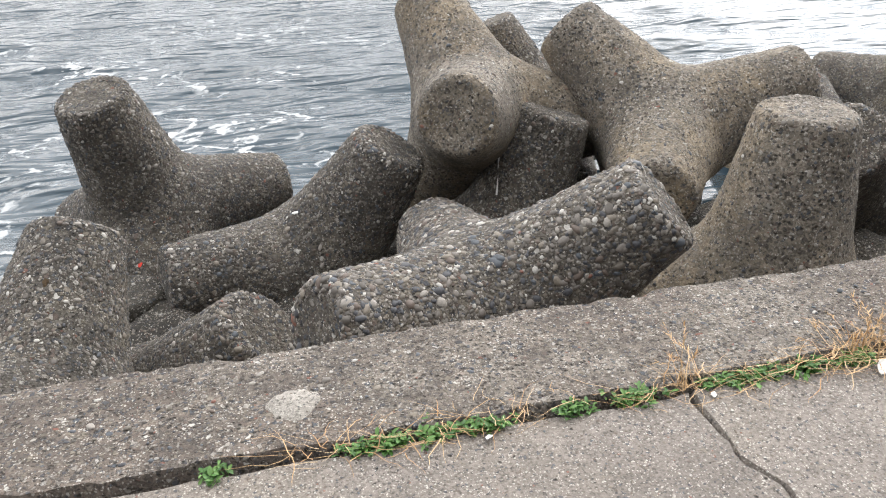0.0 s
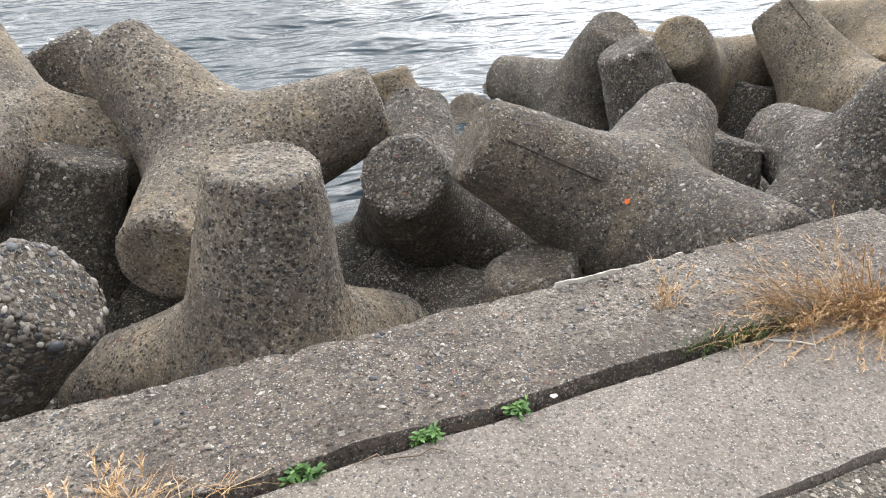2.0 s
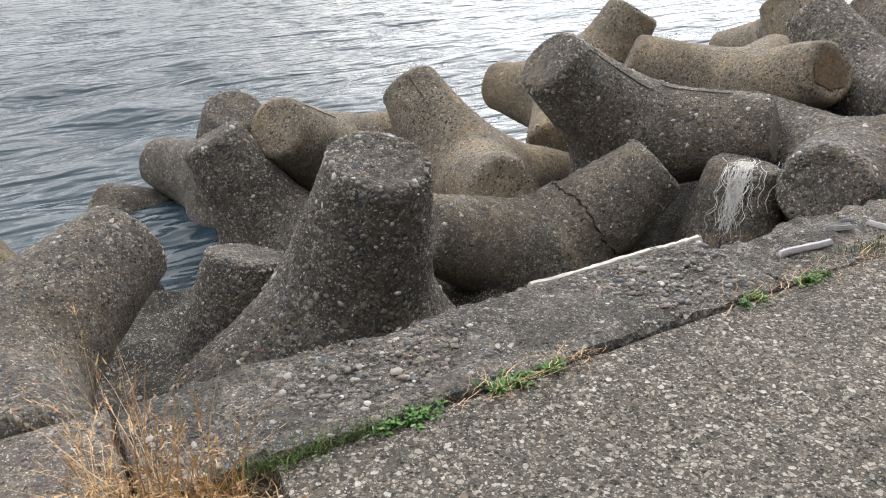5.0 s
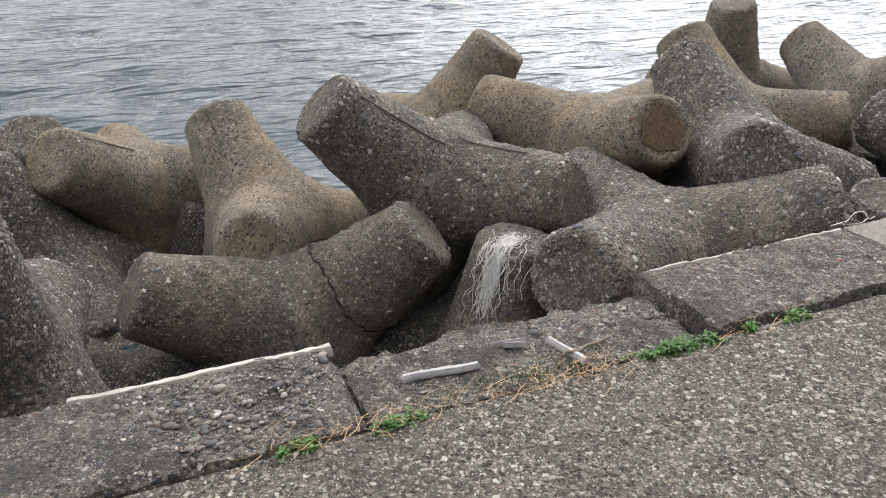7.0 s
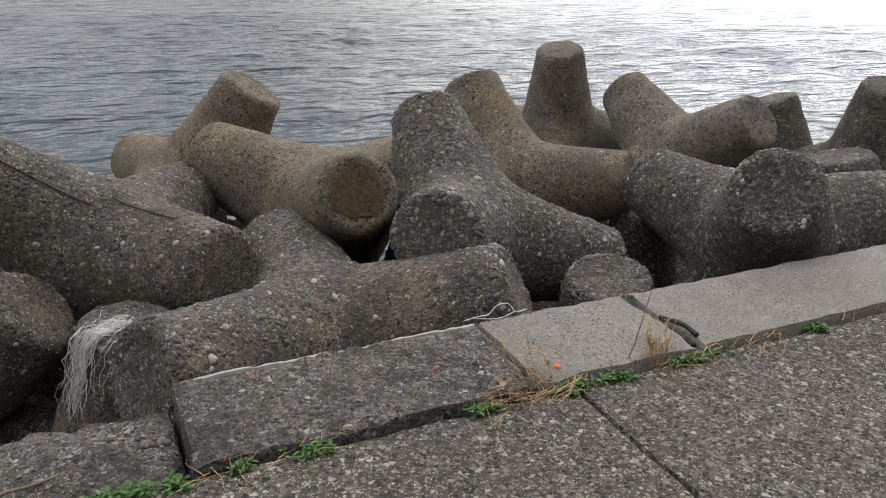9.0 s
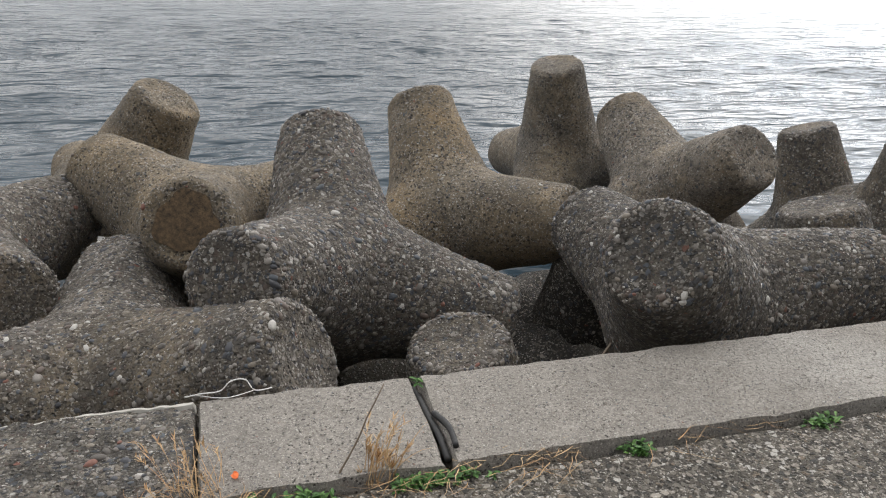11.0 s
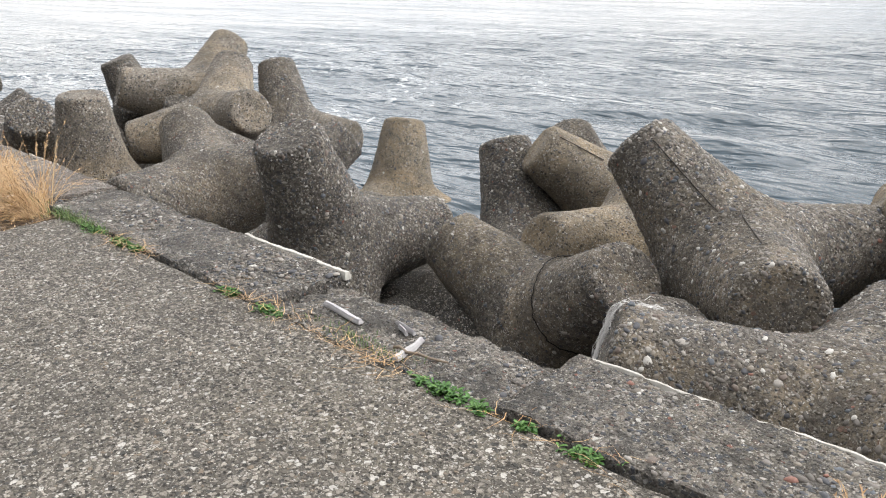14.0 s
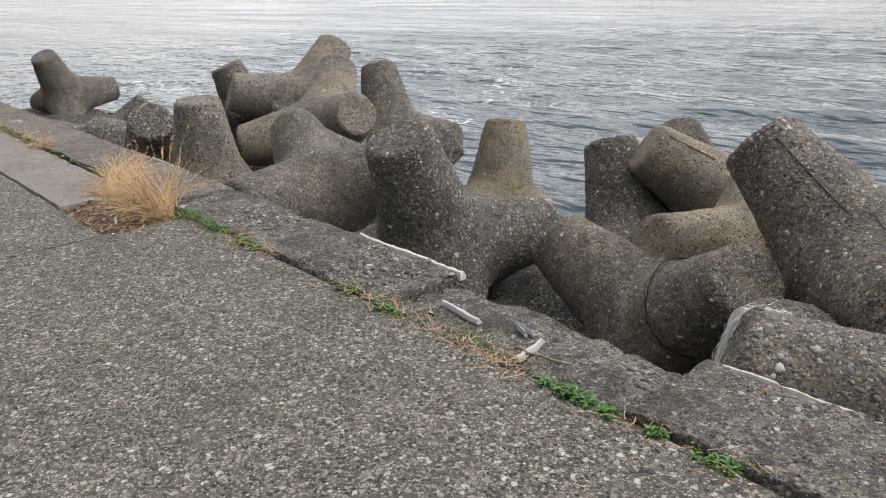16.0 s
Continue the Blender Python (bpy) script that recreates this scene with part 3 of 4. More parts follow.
tetrapod((5.59, 4.00, -1.30), turned(-0.182, 0.076, -0.980, 106.5), DARK_PEBBLY, "dark pebbly concrete tetrapod between the others", 13, 700, 0.80)
tetrapod((6.22, 3.26, -0.46), turned(-0.015, 0.194, -0.981, 165.7), DARK_PEBBLY, "dark grey tetrapod with one leg straight up by the kerb", 14, 924, 0.80)
t15 = tetrapod((7.81, 3.85, -0.80), turned(0.182, -0.953, -0.243, 65.4), PEBBLY, "pebbly concrete tetrapod with a crack across one leg", 15, 520, 0.75, cracked=(1, 0.46))
tetrapod((8.81, 3.20, -1.14), turned(0.031, -0.231, 0.972, -42.1), PEBBLY, "grey-brown pebbly concrete tetrapod on the seawall", 17, 520, 0.75)
tetrapod((9.87, 3.05, -0.48), turned(0.610, -0.725, -0.318, 76.3), PEBBLY, "concrete tetrapod lying along the kerb", 18, 924, 0.88, size=1.07)
t19 = tetrapod((8.90, 4.22, -0.21), turned(0.301, -0.587, -0.751, 75.3), PEBBLY, "long-legged concrete tetrapod with a bent mould line", 19, 836, 0.88)
t20 = tetrapod((10.33, 4.52, -0.22), turned(0.151, -0.538, 0.829, 145.2), SANDY, "sandy concrete tetrapod with a brown-stained round end", 20, 132, 0.64)
tetrapod((9.63, 5.86, -0.38), turned(0.323, 0.050, 0.945, 112.1), SANDY, "yellowish sandy concrete tetrapod rising out of the water", 21, 132, 0.64)
tetrapod((10.98, 3.70, -0.21), turned(0.859, -0.231, -0.457, 78.3), RICH, "big pebbly concrete tetrapod with a round worn end", 22, 700, 1.00)
tetrapod((11.97, 4.87, -0.35), turned(-0.568, -0.333, -0.753, 60.9), SANDY, "smooth sandy concrete tetrapod leaning over its neighbours", 23, 88, 0.64)
tetrapod((13.70, 6.82, -0.45), turned(0.654, -0.480, -0.585, 21.3), PITTED, "grey concrete tetrapod with one leg straight up", 24, 132, 0.64)
tetrapod((12.73, 2.92, -0.21), turned(-0.196, -0.657, -0.728, 139.2), DARK_PEBBLY, "dark pebbly concrete tetrapod with greenish stains", 25, 990, 0.88)
tetrapod((13.94, 5.16, -0.39), turned(-0.430, -0.443, -0.787, 95.6), PITTED, "smooth grey concrete tetrapod with a pitted end", 26, 88, 0.64)
tetrapod((15.73, 5.38, -0.91), turned(0.025, -0.172, -0.985, 104.1), PEBBLY, "grey-brown pebbly concrete tetrapod on the seawall", 27, 520, 0.75)
tetrapod((11.63, 2.95, -1.14), turned(-0.030, -0.167, 0.986, 100.7), PEBBLY, "pebbly tetrapod leg showing just above the kerb", 30, 1100, 0.88)
t32 = tetrapod((7.14, 6.01, -0.57), turned(0.453, 0.179, -0.873, 142.1), SANDY, "sandy concrete tetrapod with a round end face", 32, 88, 0.64)
tetrapod((6.45, 5.45, -0.94), turned(0.113, -0.297, -0.948, 81.5), DARK_PEBBLY, "dark pebbly concrete tetrapod between the others", 33, 700, 0.80)
tetrapod((6.41, 6.70, -0.83), turned(-0.283, -0.765, -0.579, 107.7), PEBBLY, "smooth brownish concrete tetrapod at the water", 34, 132, 0.64)
tetrapod((6.03, 7.50, -1.50), turned(-0.595, 0.490, 0.638, -73.0), PEBBLY, "grey-brown pebbly concrete tetrapod on the seawall", 35, 520, 0.75)
tetrapod((4.26, 5.93, -1.09), turned(-0.120, 0.126, 0.985, 152.4), SANDY, "brownish tetrapod standing upright at the water", 36, 220, 0.64)
t37 = tetrapod((7.90, 4.91, -0.58), turned(-0.135, -0.419, -0.898, 113.0), SANDY, "yellowish concrete tetrapod with a straight mould line", 37, 132, 0.64)
tetrapod((-6.97, 4.60, -0.57), turned(0.358, -0.037, 0.933, 90.2), PEBBLY, "grey-brown pebbly concrete tetrapod on the seawall", 44, 520, 0.75)
# this low leg carries the shade of its gap in its dark colour
tetrapod((2.95, 4.30, -1.62), turned(-0.218, 0.216, -0.952, 151.0), GAP_SHADED, "tetrapod leg low between the others, coloured dark as gap shade", 47, 330, 0.72)
tetrapod((3.97, 3.18, -1.45), turned(0.032, -0.119, -0.992, 86.0), PEBBLY, "rounded tetrapod leg just below the kerb", 48, 660, 0.72)
tetrapod((-0.89, 3.98, -1.33), turned(0.436, 0.025, 0.900, 128.6), RICH, "pebbly tetrapod leg beside the kerb", 10, 1100, 0.88)
tetrapod((13.91, 3.08, -0.79), turned(-0.131, 0.056, 0.990, 134.2), PEBBLY, "grey-brown pebbly concrete tetrapod on the seawall", 28, 520, 0.75)
tetrapod((15.84, 4.61, -0.59), turned(-0.009, -0.159, 0.987, 114.2), PEBBLY, "grey-brown pebbly concrete tetrapod on the seawall", 29, 520, 0.75)

kerb_stones(kerb_start, -1.6, 4.98, 0.021, 2600, 5, 0.55)
kerb_stones(kerb_dark, 5.0, 7.6, 0.012, 2000, 6, 0.85)
kerb_stones(kerb_broken, 7.62, 9.02, -0.034, 700, 7, 0.95, 0.13)
kerb_stones(kerb_lipped, 9.05, 10.3, 0.026, 1100, 8, 0.9)


# ---- the lower layer of filler blocks in the gaps, shade put into their colour ----
low = random.Random(31)
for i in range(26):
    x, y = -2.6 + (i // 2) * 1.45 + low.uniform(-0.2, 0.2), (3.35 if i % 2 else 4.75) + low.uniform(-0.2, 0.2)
    tetrapod((x, y, -1.78), Euler((low.uniform(-0.35, 0.35), low.uniform(-0.35, 0.35), low.uniform(0, 6.28))).to_matrix(), GAP_SHADED,
             "filler tetrapod of the lower layer, coloured dark as gap shade", 900 + i)

# more fillers added where the gaps let the water show, in the same shade colour
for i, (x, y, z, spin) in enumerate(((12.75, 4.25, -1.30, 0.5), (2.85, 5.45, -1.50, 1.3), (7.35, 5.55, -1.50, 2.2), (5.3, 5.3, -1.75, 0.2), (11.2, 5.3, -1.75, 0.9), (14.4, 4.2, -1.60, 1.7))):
    tetrapod((x, y, z), Euler((0.2, -0.15, spin)).to_matrix(), GAP_SHADED, "filler tetrapod of the lower layer, coloured dark as gap shade", 960 + i)


# ---- marks on the tetrapods ----
LINE_MAT = plain("dark_mould_line", (0.035, 0.03, 0.026), (0.07, 0.06, 0.05), 30.0)
ORANGE = plain("orange_paint", (0.75, 0.13, 0.02), (0.85, 0.20, 0.04), 60.0, 0.6, 0.0005)
RUST = plain("rusty_stain", (0.040, 0.029, 0.019), (0.175, 0.118, 0.064), 48.0, 0.9, 0.008)


def mould_line(root, leg, facing, first, last, drift=0):
    """The dark seam that the casting form left along one leg, on the side that faces the given way."""
    P, N, faces, cap = LEG_SHAPES[leg]
    f = root.matrix_world.to_3x3().inverted() @ Vector(facing)
    ring = N[1 + 12 * TURNS:1 + 13 * TURNS] @ np.array(tuple(f))
    col = int(ring.argmax())
    verts, quads = [], []
    for r in range(first, last):
        c = (col + round(drift * (r - first) / max(1, last - first))) % TURNS
        i = 1 + r * TURNS + c
        side = P[1 + r * TURNS + (c + 1) % TURNS] - P[i]
        side /= np.linalg.norm(side)
        w = 0.0035 * (1 + 0.4 * math.sin(r * 1.7))
        for k, up in ((-1.0, 0.002), (-0.5, 0.009), (0.5, 0.009), (1.0, 0.002)):
            verts.append(P[i] + side * w * k + N[i] * up)
    for r in range(last - first - 1):
        for k in range(3):
            quads.append((r * 4 + k, r * 4 + k + 1, r * 4 + 5 + k, r * 4 + 4 + k))
    ob = from_arrays("mould_line", verts, quads, LINE_MAT, root)
    return tagged(ob, "thin dark mould line along the leg")


def end_stain(root, leg, share, material, label):
    """A worn, stained patch in the hollow of a leg's round end."""
    u = UNIT[leg]
    e1 = np.array(tuple(Vector(u).orthogonal().normalized()))
    e2 = np.cross(u, e1)
    verts, n = [u * (TIP + 0.006)], 40
    for ring, up in ((0.6, 0.006), (1.0, 0.003)):
        for k in range(n):
            a = 2 * math.pi * k / n
            r = R_END * share * ring * (1 + 0.09 * math.sin(3 * a + 1) + 0.05 * math.sin(7 * a))
            verts.append(u * (TIP + up) + (e1 * math.cos(a) + e2 * math.sin(a)) * r)
    fs = [(0, 1 + k, 1 + (k + 1) % n) for k in range(n)] + [(1 + k, 1 + n + k, 1 + n + (k + 1) % n, 1 + (k + 1) % n) for k in range(n)]
    return tagged(from_arrays("end_stain", verts, fs, material, root), label)


def crack_line(root, leg, at):
    """A dark ragged crack round a leg."""
    P, N, faces, cap = LEG_SHAPES[leg]
    u = UNIT[leg]
    verts, quads, rnd = [], [], random.Random(8)
    steps = 2 * TURNS
    ring = [1 + 18 * TURNS + c for c in range(TURNS)]
    for c in range(steps + 1):
        i, j = ring[(c // 2) % TURNS], ring[((c + 1) // 2) % TURNS]
        n = N[i] + N[j]
        n = n - u * (n @ u)
        n /= np.linalg.norm(n)
        s = at + 0.03 * math.sin(c * 0.2) + rnd.uniform(-0.012, 0.012)
        r = R_ZERO - SLOPE * s + 0.006
        w = rnd.uniform(0.002, 0.009)
        verts += [n * r + u * (s - w), n * (r + 0.006) + u * s, n * r + u * (s + w)]
    for c in range(steps):
        quads += [(3 * c, 3 * c + 1, 3 * c + 4, 3 * c + 3), (3 * c + 1, 3 * c + 2, 3 * c + 5, 3 * c + 4)]
    return tagged(from_arrays("crack", verts, quads, CRACK_MAT, root), "dark open crack across the leg")


CRACK_MAT = plain("black_crack", (0.006, 0.005, 0.005), (0.016, 0.014, 0.012), 40.0, 0.95)
crack_line(t15, 1, 0.46)
mould_line(t12, 0, (-0.1, -0.8, 0.45), 11, 27, 0)
mould_line(t19, 0, (0.25, -0.62, 0.75), 12, 30, 0)
mould_line(t19, 1, (0.1, -0.45, 0.9), 16, 30, 0)
mould_line(t37, 0, (-0.35, -0.8, 0.5), 10, 20, 0)
mould_line(t32, 0, (0.6, -0.2, 0.8), 11, 24, 0)
end_stain(t20, 0, 0.66, RUST, "brown rusty stain on the round end")


def blot(name, where, normal, size, material, parent, label, seed):
    """A small flat daub with an uneven outline."""
    rng = random.Random(seed)
    nrm = Vector(normal).normalized()
    t = nrm.orthogonal().normalized()
    b = nrm.cross(t)
    n = 14
    ring = [Vector(where) + (t * math.cos(6.283 * k / n) + b * math.sin(6.283 * k / n) * 0.7) * size * rng.uniform(0.6, 1.15) for k in range(n)]
    verts = [Vector(where) + nrm * size * 0.15] + ring
    ob = from_arrays(name, verts, [(0, 1 + k, 1 + (k + 1) % n) for k in range(n)], material)
    if parent:
        ob.parent = parent
        ob.matrix_parent_inverse = parent.matrix_world.inverted()
        return tagged(ob, label)
    return tagged(ob, label, "mark")


blot("paint_mark", (4.236, 3.033, -0.098), (-0.61, -0.61, 0.51), 0.020, ORANGE, t12, "small orange paint mark", 3)

RED = plain("red_paint", (0.60, 0.03, 0.02), (0.70, 0.06, 0.03), 60.0, 0.6, 0.0005)
blot("red_scrap", (-1.013, 4.965, -0.770), (-0.08, -0.74, 0.67), 0.022, RED, None, "small red plastic scrap stuck on a tetrapod", 4)
blot("leaf_scrap", (-1.027, 3.176, 0.006), (-0.53, -0.81, 0.25), 0.024, RUST, None, "small brown leaf stuck on a tetrapod", 6)

# ---- growth along the joints ----
GREEN = blade_mat("weed_leaf", (0.035, 0.10, 0.018), (0.065, 0.17, 0.03), (0.11, 0.22, 0.045), rough=0.5)
GRASS_GREEN = blade_mat("green_grass", (0.04, 0.095, 0.02), (0.09, 0.16, 0.035), (0.17, 0.20, 0.07))
STRAW = blade_mat("dry_straw", (0.30, 0.17, 0.075), (0.50, 0.34, 0.17), (0.40, 0.23, 0.10), (0.62, 0.46, 0.26), (0.45, 0.30, 0.18))
TWIG = blade_mat("grey_driftwood", (0.09, 0.066, 0.046), (0.19, 0.145, 0.105), (0.30, 0.255, 0.20), rough=0.8)


def ribbon(verts, faces, path, width, flat=None):
    """A thin tapering strip along a path, folded a little along its middle."""
    start = len(verts)
    n = len(path)
    for i, p in enumerate(path):
        d = (path[min(i + 1, n - 1)] - path[max(i - 1, 0)]).normalized()
        s = d.cross(flat or Vector((0.3, 0.2, 1))).normalized()
        w = width * (1 - 0.85 * (i / (n - 1)) ** 2)
        verts += [p - s * w, p + d.cross(s) * w * 0.5, p + s * w]
    for i in range(n - 1):
        a = start + i * 3
        faces += [(a, a + 1, a + 4, a + 3), (a + 1, a + 2, a + 5, a + 4)]


def tube(verts, faces, path, radius, sides=4, taper=0.0):
    start, n = len(verts), len(path)
    for i, p in enumerate(path):
        d = (path[min(i + 1, n - 1)] - path[max(i - 1, 0)]).normalized()
        a = d.orthogonal().normalized()
        b = d.cross(a)
        r = radius * (1 - taper * i / (n - 1))
        verts += [p + (a * math.cos(6.283 * k / sides) + b * math.sin(6.283 * k / sides)) * r for k in range(sides)]
    for i in range(n - 1):
        for k in range(sides):
            a, b = start + i * sides + k, start + i * sides + (k + 1) % sides
            faces.append((a, b, b + sides, a + sides))
    faces.append(tuple(start + k for k in range(sides))[::-1])
    faces.append(tuple(start + (n - 1) * sides + k for k in range(sides)))


def bent(rng, base, heading, lean, length, droop, steps=5):
    """A path that leaves base at a lean from upright and droops."""
    p, out, a = Vector(base), [Vector(base)], lean
    for i in range(steps):
        d = Vector((math.cos(heading) * math.sin(a), math.sin(heading) * math.sin(a), math.cos(a)))
        p = p + d * length / steps
        if p.z < 0.004 and i > 0:
            p.z = 0.004 + rng.random() * 0.01
        out.append(p.copy())
        a += droop / steps * rng.uniform(0.5, 1.5)
        heading += rng.uniform(-0.15, 0.15)
    return out


def dry_tuft(x, y, z, spread, count, height, lean, heading, label, seed):
    """A clump of dead grass: bent stalks and blades, and the feathery heads on some of them."""
    rng = random.Random(seed)
    root = new("dry_grass_tuft")
    root.location = (x, y, z)
    tagged(root, label, "dry grass", "dry grass tufts")
    stalks, heads = ([], []), ([], [])
    for _ in range(count):
        a, r = rng.uniform(0, 6.283), spread * math.sqrt(rng.random())
        base = (x + math.cos(a) * r * 1.5, y + math.sin(a) * r * 0.6, z)
        path = bent(rng, base, heading + rng.gauss(0, 0.65), abs(rng.gauss(lean, 0.42)), height * rng.betavariate(2, 2.2) * 1.35, rng.uniform(0.1, 1.4), 6)
        ribbon(*stalks, path, rng.uniform(0.0010, 0.0022))
        if rng.random() < 0.5:
            tip = path[-1]
            for _ in range(10):
                q = path[-3].lerp(tip, rng.random())
                d = (tip - path[-3]).normalized() + Vector((rng.gauss(0, 0.5), rng.gauss(0, 0.5), rng.gauss(0, 0.3)))
                ribbon(*heads, [q, q + d * 0.010, q + d * 0.019], 0.0022)
    for name, (verts, faces), words in (("dry_straw", stalks, "thin dry stalks and blades"), ("seed_plume", heads, "feathery pale seed heads")):
        local = [Vector(v) - root.location for v in verts]
        tagged(from_arrays(name, local, faces, STRAW, root), words, kind="stuff")
    return root


def straw_mat(x0, x1, y, count, seed, longest=0.22, z=0.012, label="loose dead straw lying along the kerb joint"):
    """Dead straw lying on the slabs."""
    rng = random.Random(seed)
    verts, faces = [], []
    for _ in range(count):
        x = rng.uniform(x0, x1)
        p = Vector((x, y + rng.gauss(0, 0.035), z + rng.uniform(0, 0.02)))
        h, n = rng.uniform(0, 6.283), 5
        step = rng.uniform(0.06, longest) / n
        path = [p]
        for _ in range(n):
            h += rng.gauss(0, 0.25)
            q = path[-1] + Vector((math.cos(h), math.sin(h) * 0.7, rng.gauss(0, 0.12))) * step
            q.z = max(q.z, (0.030 if q.y > yin(q.x) else 0.006))
            path.append(q)
        ribbon(verts, faces, path, rng.uniform(0.0009, 0.0018))
    return tagged(from_arrays("straw", verts, faces, STRAW), label, "straw", kind="stuff")


def weed(x, y, size, count, seed, label, z=0.0):
    """A low green plant: rosettes of small pointed leaves."""
    rng = random.Random(seed)
    verts, faces = [], []
    for _ in range(count):
        ox, oy = rng.gauss(0, size * 0.42), rng.gauss(0, 0.017)
        for k in range(rng.randint(6, 10)):
            a = rng.uniform(0, 6.283)
            L, up = rng.uniform(0.012, 0.032), rng.uniform(0.3, 1.5)
            d = Vector((math.cos(a), math.sin(a), up)).normalized()
            s = d.cross(Vector((0, 0, 1))).normalized()
            n = s.cross(d)
            o = Vector((x + ox, y + oy, z - 0.01 + rng.uniform(0, 0.026)))
            w = L * rng.uniform(0.15, 0.24)
            i = len(verts)
            verts += [o, o + d * L * 0.35 - s * w * 0.8 + n * 0.002, o + d * L * 0.35 + s * w * 0.8 + n * 0.002, o + d * L * 0.4 - n * 0.003,
                      o + d * L * 0.75 - s * w - n * 0.004, o + d * L * 0.75 + s * w - n * 0.004, o + d * L * 0.78 - n * 0.008, o + d * L - n * 0.012]
            faces += [(i, i + 3, i + 1), (i, i + 2, i + 3), (i + 1, i + 3, i + 6, i + 4), (i + 3, i + 2, i + 5, i + 6), (i + 4, i + 6, i + 7), (i + 6, i + 5, i + 7)]
    root = new("weed")
    root.location = (x, y, z)
    tagged(root, label, "weed", "green weeds in the joints")
    tagged(from_arrays("leaves", [v - root.location for v in verts], faces, GREEN, root), "small pointed green leaves", kind="stuff")
    return root


def grass_patch(x, y, z, sx, sy, count, height, seed, label):
    rng = random.Random(seed)
    verts, faces = [], []
    for _ in range(count):
        base = (x + rng.gauss(0, sx), y + rng.gauss(0, sy), z)
        ribbon(verts, faces, bent(rng, base, rng.uniform(0, 6.283), abs(rng.gauss(0.4, 0.3)), height * rng.uniform(0.4, 1.1), rng.uniform(0.3, 1.2)), rng.uniform(0.0012, 0.0026))
    return tagged(from_arrays("grass_patch", verts, faces, GRASS_GREEN), label, "grass", "green grass in the joints", "stuff")


WEEDS = ((-0.30, 0.04, 3), (0.14, 0.14, 12), (0.32, 0.10, 8), (0.46, 0.08, 7), (0.74, 0.06, 5), (0.93, 0.09, 8), (1.28, 0.14, 12), (1.50, 0.10, 8), (1.68, 0.08, 6),
         (1.92, 0.05, 4), (2.25, 0.035, 3), (2.60, 0.05, 4), (2.88, 0.035, 3), (5.85, 0.12, 8), (6.22, 0.14, 11), (6.40, 0.06, 4), (7.36, 0.10, 6), (7.68, 0.10, 7),
         (8.80, 0.16, 16), (8.98, 0.06, 4), (9.19, 0.05, 4), (9.43, 0.09, 8), (10.05, 0.07, 6), (10.43, 0.10, 8), (10.62, 0.07, 6), (10.98, 0.16, 10), (11.70, 0.07, 5), (12.4, 0.06, 4))
for i, (x, size, count) in enumerate(WEEDS):
    weed(x, yin(x) - 0.03, size * 1.1, round(count * 3.4), 100 + i, "small green weed growing in the kerb joint")
weed(11.07, 2.16, 0.02, 2, 190, "tiny green weed in the gap between kerb slabs", 0.03)

for i, (x0, x1, n) in enumerate(((-0.1, 0.6, 90), (0.5, 1.1, 40), (1.1, 1.9, 130), (1.55, 2.05, 70), (3.6, 4.4, 60), (6.0, 6.6, 60), (7.2, 8.0, 60), (8.0, 8.6, 80), (10.05, 10.5, 110), (10.8, 11.5, 70), (9.0, 9.6, 25), (11.6, 12.2, 20))):
    straw_mat(x0, x1, yin((x0 + x1) / 2) - 0.03, n, 300 + i)

dry_tuft(4.16, 1.72, -0.02, 0.17, 480, 0.36, 0.95, 2.6, "clump of dry straw-coloured grass bent over the kerb", 41)
dry_tuft(4.40, 1.62, -0.03, 0.14, 520, 0.26, 1.25, 3.3, "flattened dry brown grass beside the pit", 42)
dry_tuft(5.08, 1.64, -0.03, 0.14, 340, 0.52, 0.42, -2.0, "tall tuft of dry golden grass at the kerb", 43)
dry_tuft(5.17, 1.57, -0.03, 0.10, 170, 0.34, 0.75, -1.9, "dry golden grass at the edge of the pit", 44)
dry_tuft(4.98, 1.74, -0.02, 0.08, 60, 0.50, 0.25, 1.8, "thin dry stalks standing above the kerb", 145)
dry_tuft(3.62, 1.98, 0.02, 0.03, 30, 0.16, 0.4, 1.2, "thin dry grass standing on the kerb", 45)
dry_tuft(10.84, 1.68, 0.0, 0.035, 60, 0.20, 0.25, 1.0, "small upright dry plant in the kerb joint", 46)
dry_tuft(10.30, 1.70, 0.0, 0.07, 60, 0.19, 0.8, 2.2, "dry spidery grass spreading over the kerb", 47)
dry_tuft(1.12, 1.77, 0.0, 0.04, 24, 0.18, 0.7, 1.6, "few dead grass stalks leaning on the kerb", 48)
dry_tuft(1.75, 1.76, 0.0, 0.08, 70, 0.17, 0.9, 1.2, "dead pale grass lying by the kerb", 49)
grass_patch(3.72, 1.75, 0.0, 0.13, 0.025, 240, 0.06, 51, "short green grass in the kerb joint")
grass_patch(4.85, 1.68, -0.04, 0.12, 0.04, 300, 0.11, 52, "green grass in the corner of the pit")
grass_patch(5.45, 1.72, -0.01, 0.14, 0.03, 320, 0.07, 53, "short green grass at the kerb")
grass_patch(5.75, 1.72, 0.0, 0.10, 0.02, 160, 0.05, 54, "short green grass in the kerb joint")
grass_patch(8.25, 1.76, -0.01, 0.16, 0.03, 150, 0.04, 55, "yellowish moss and grass in the joint")

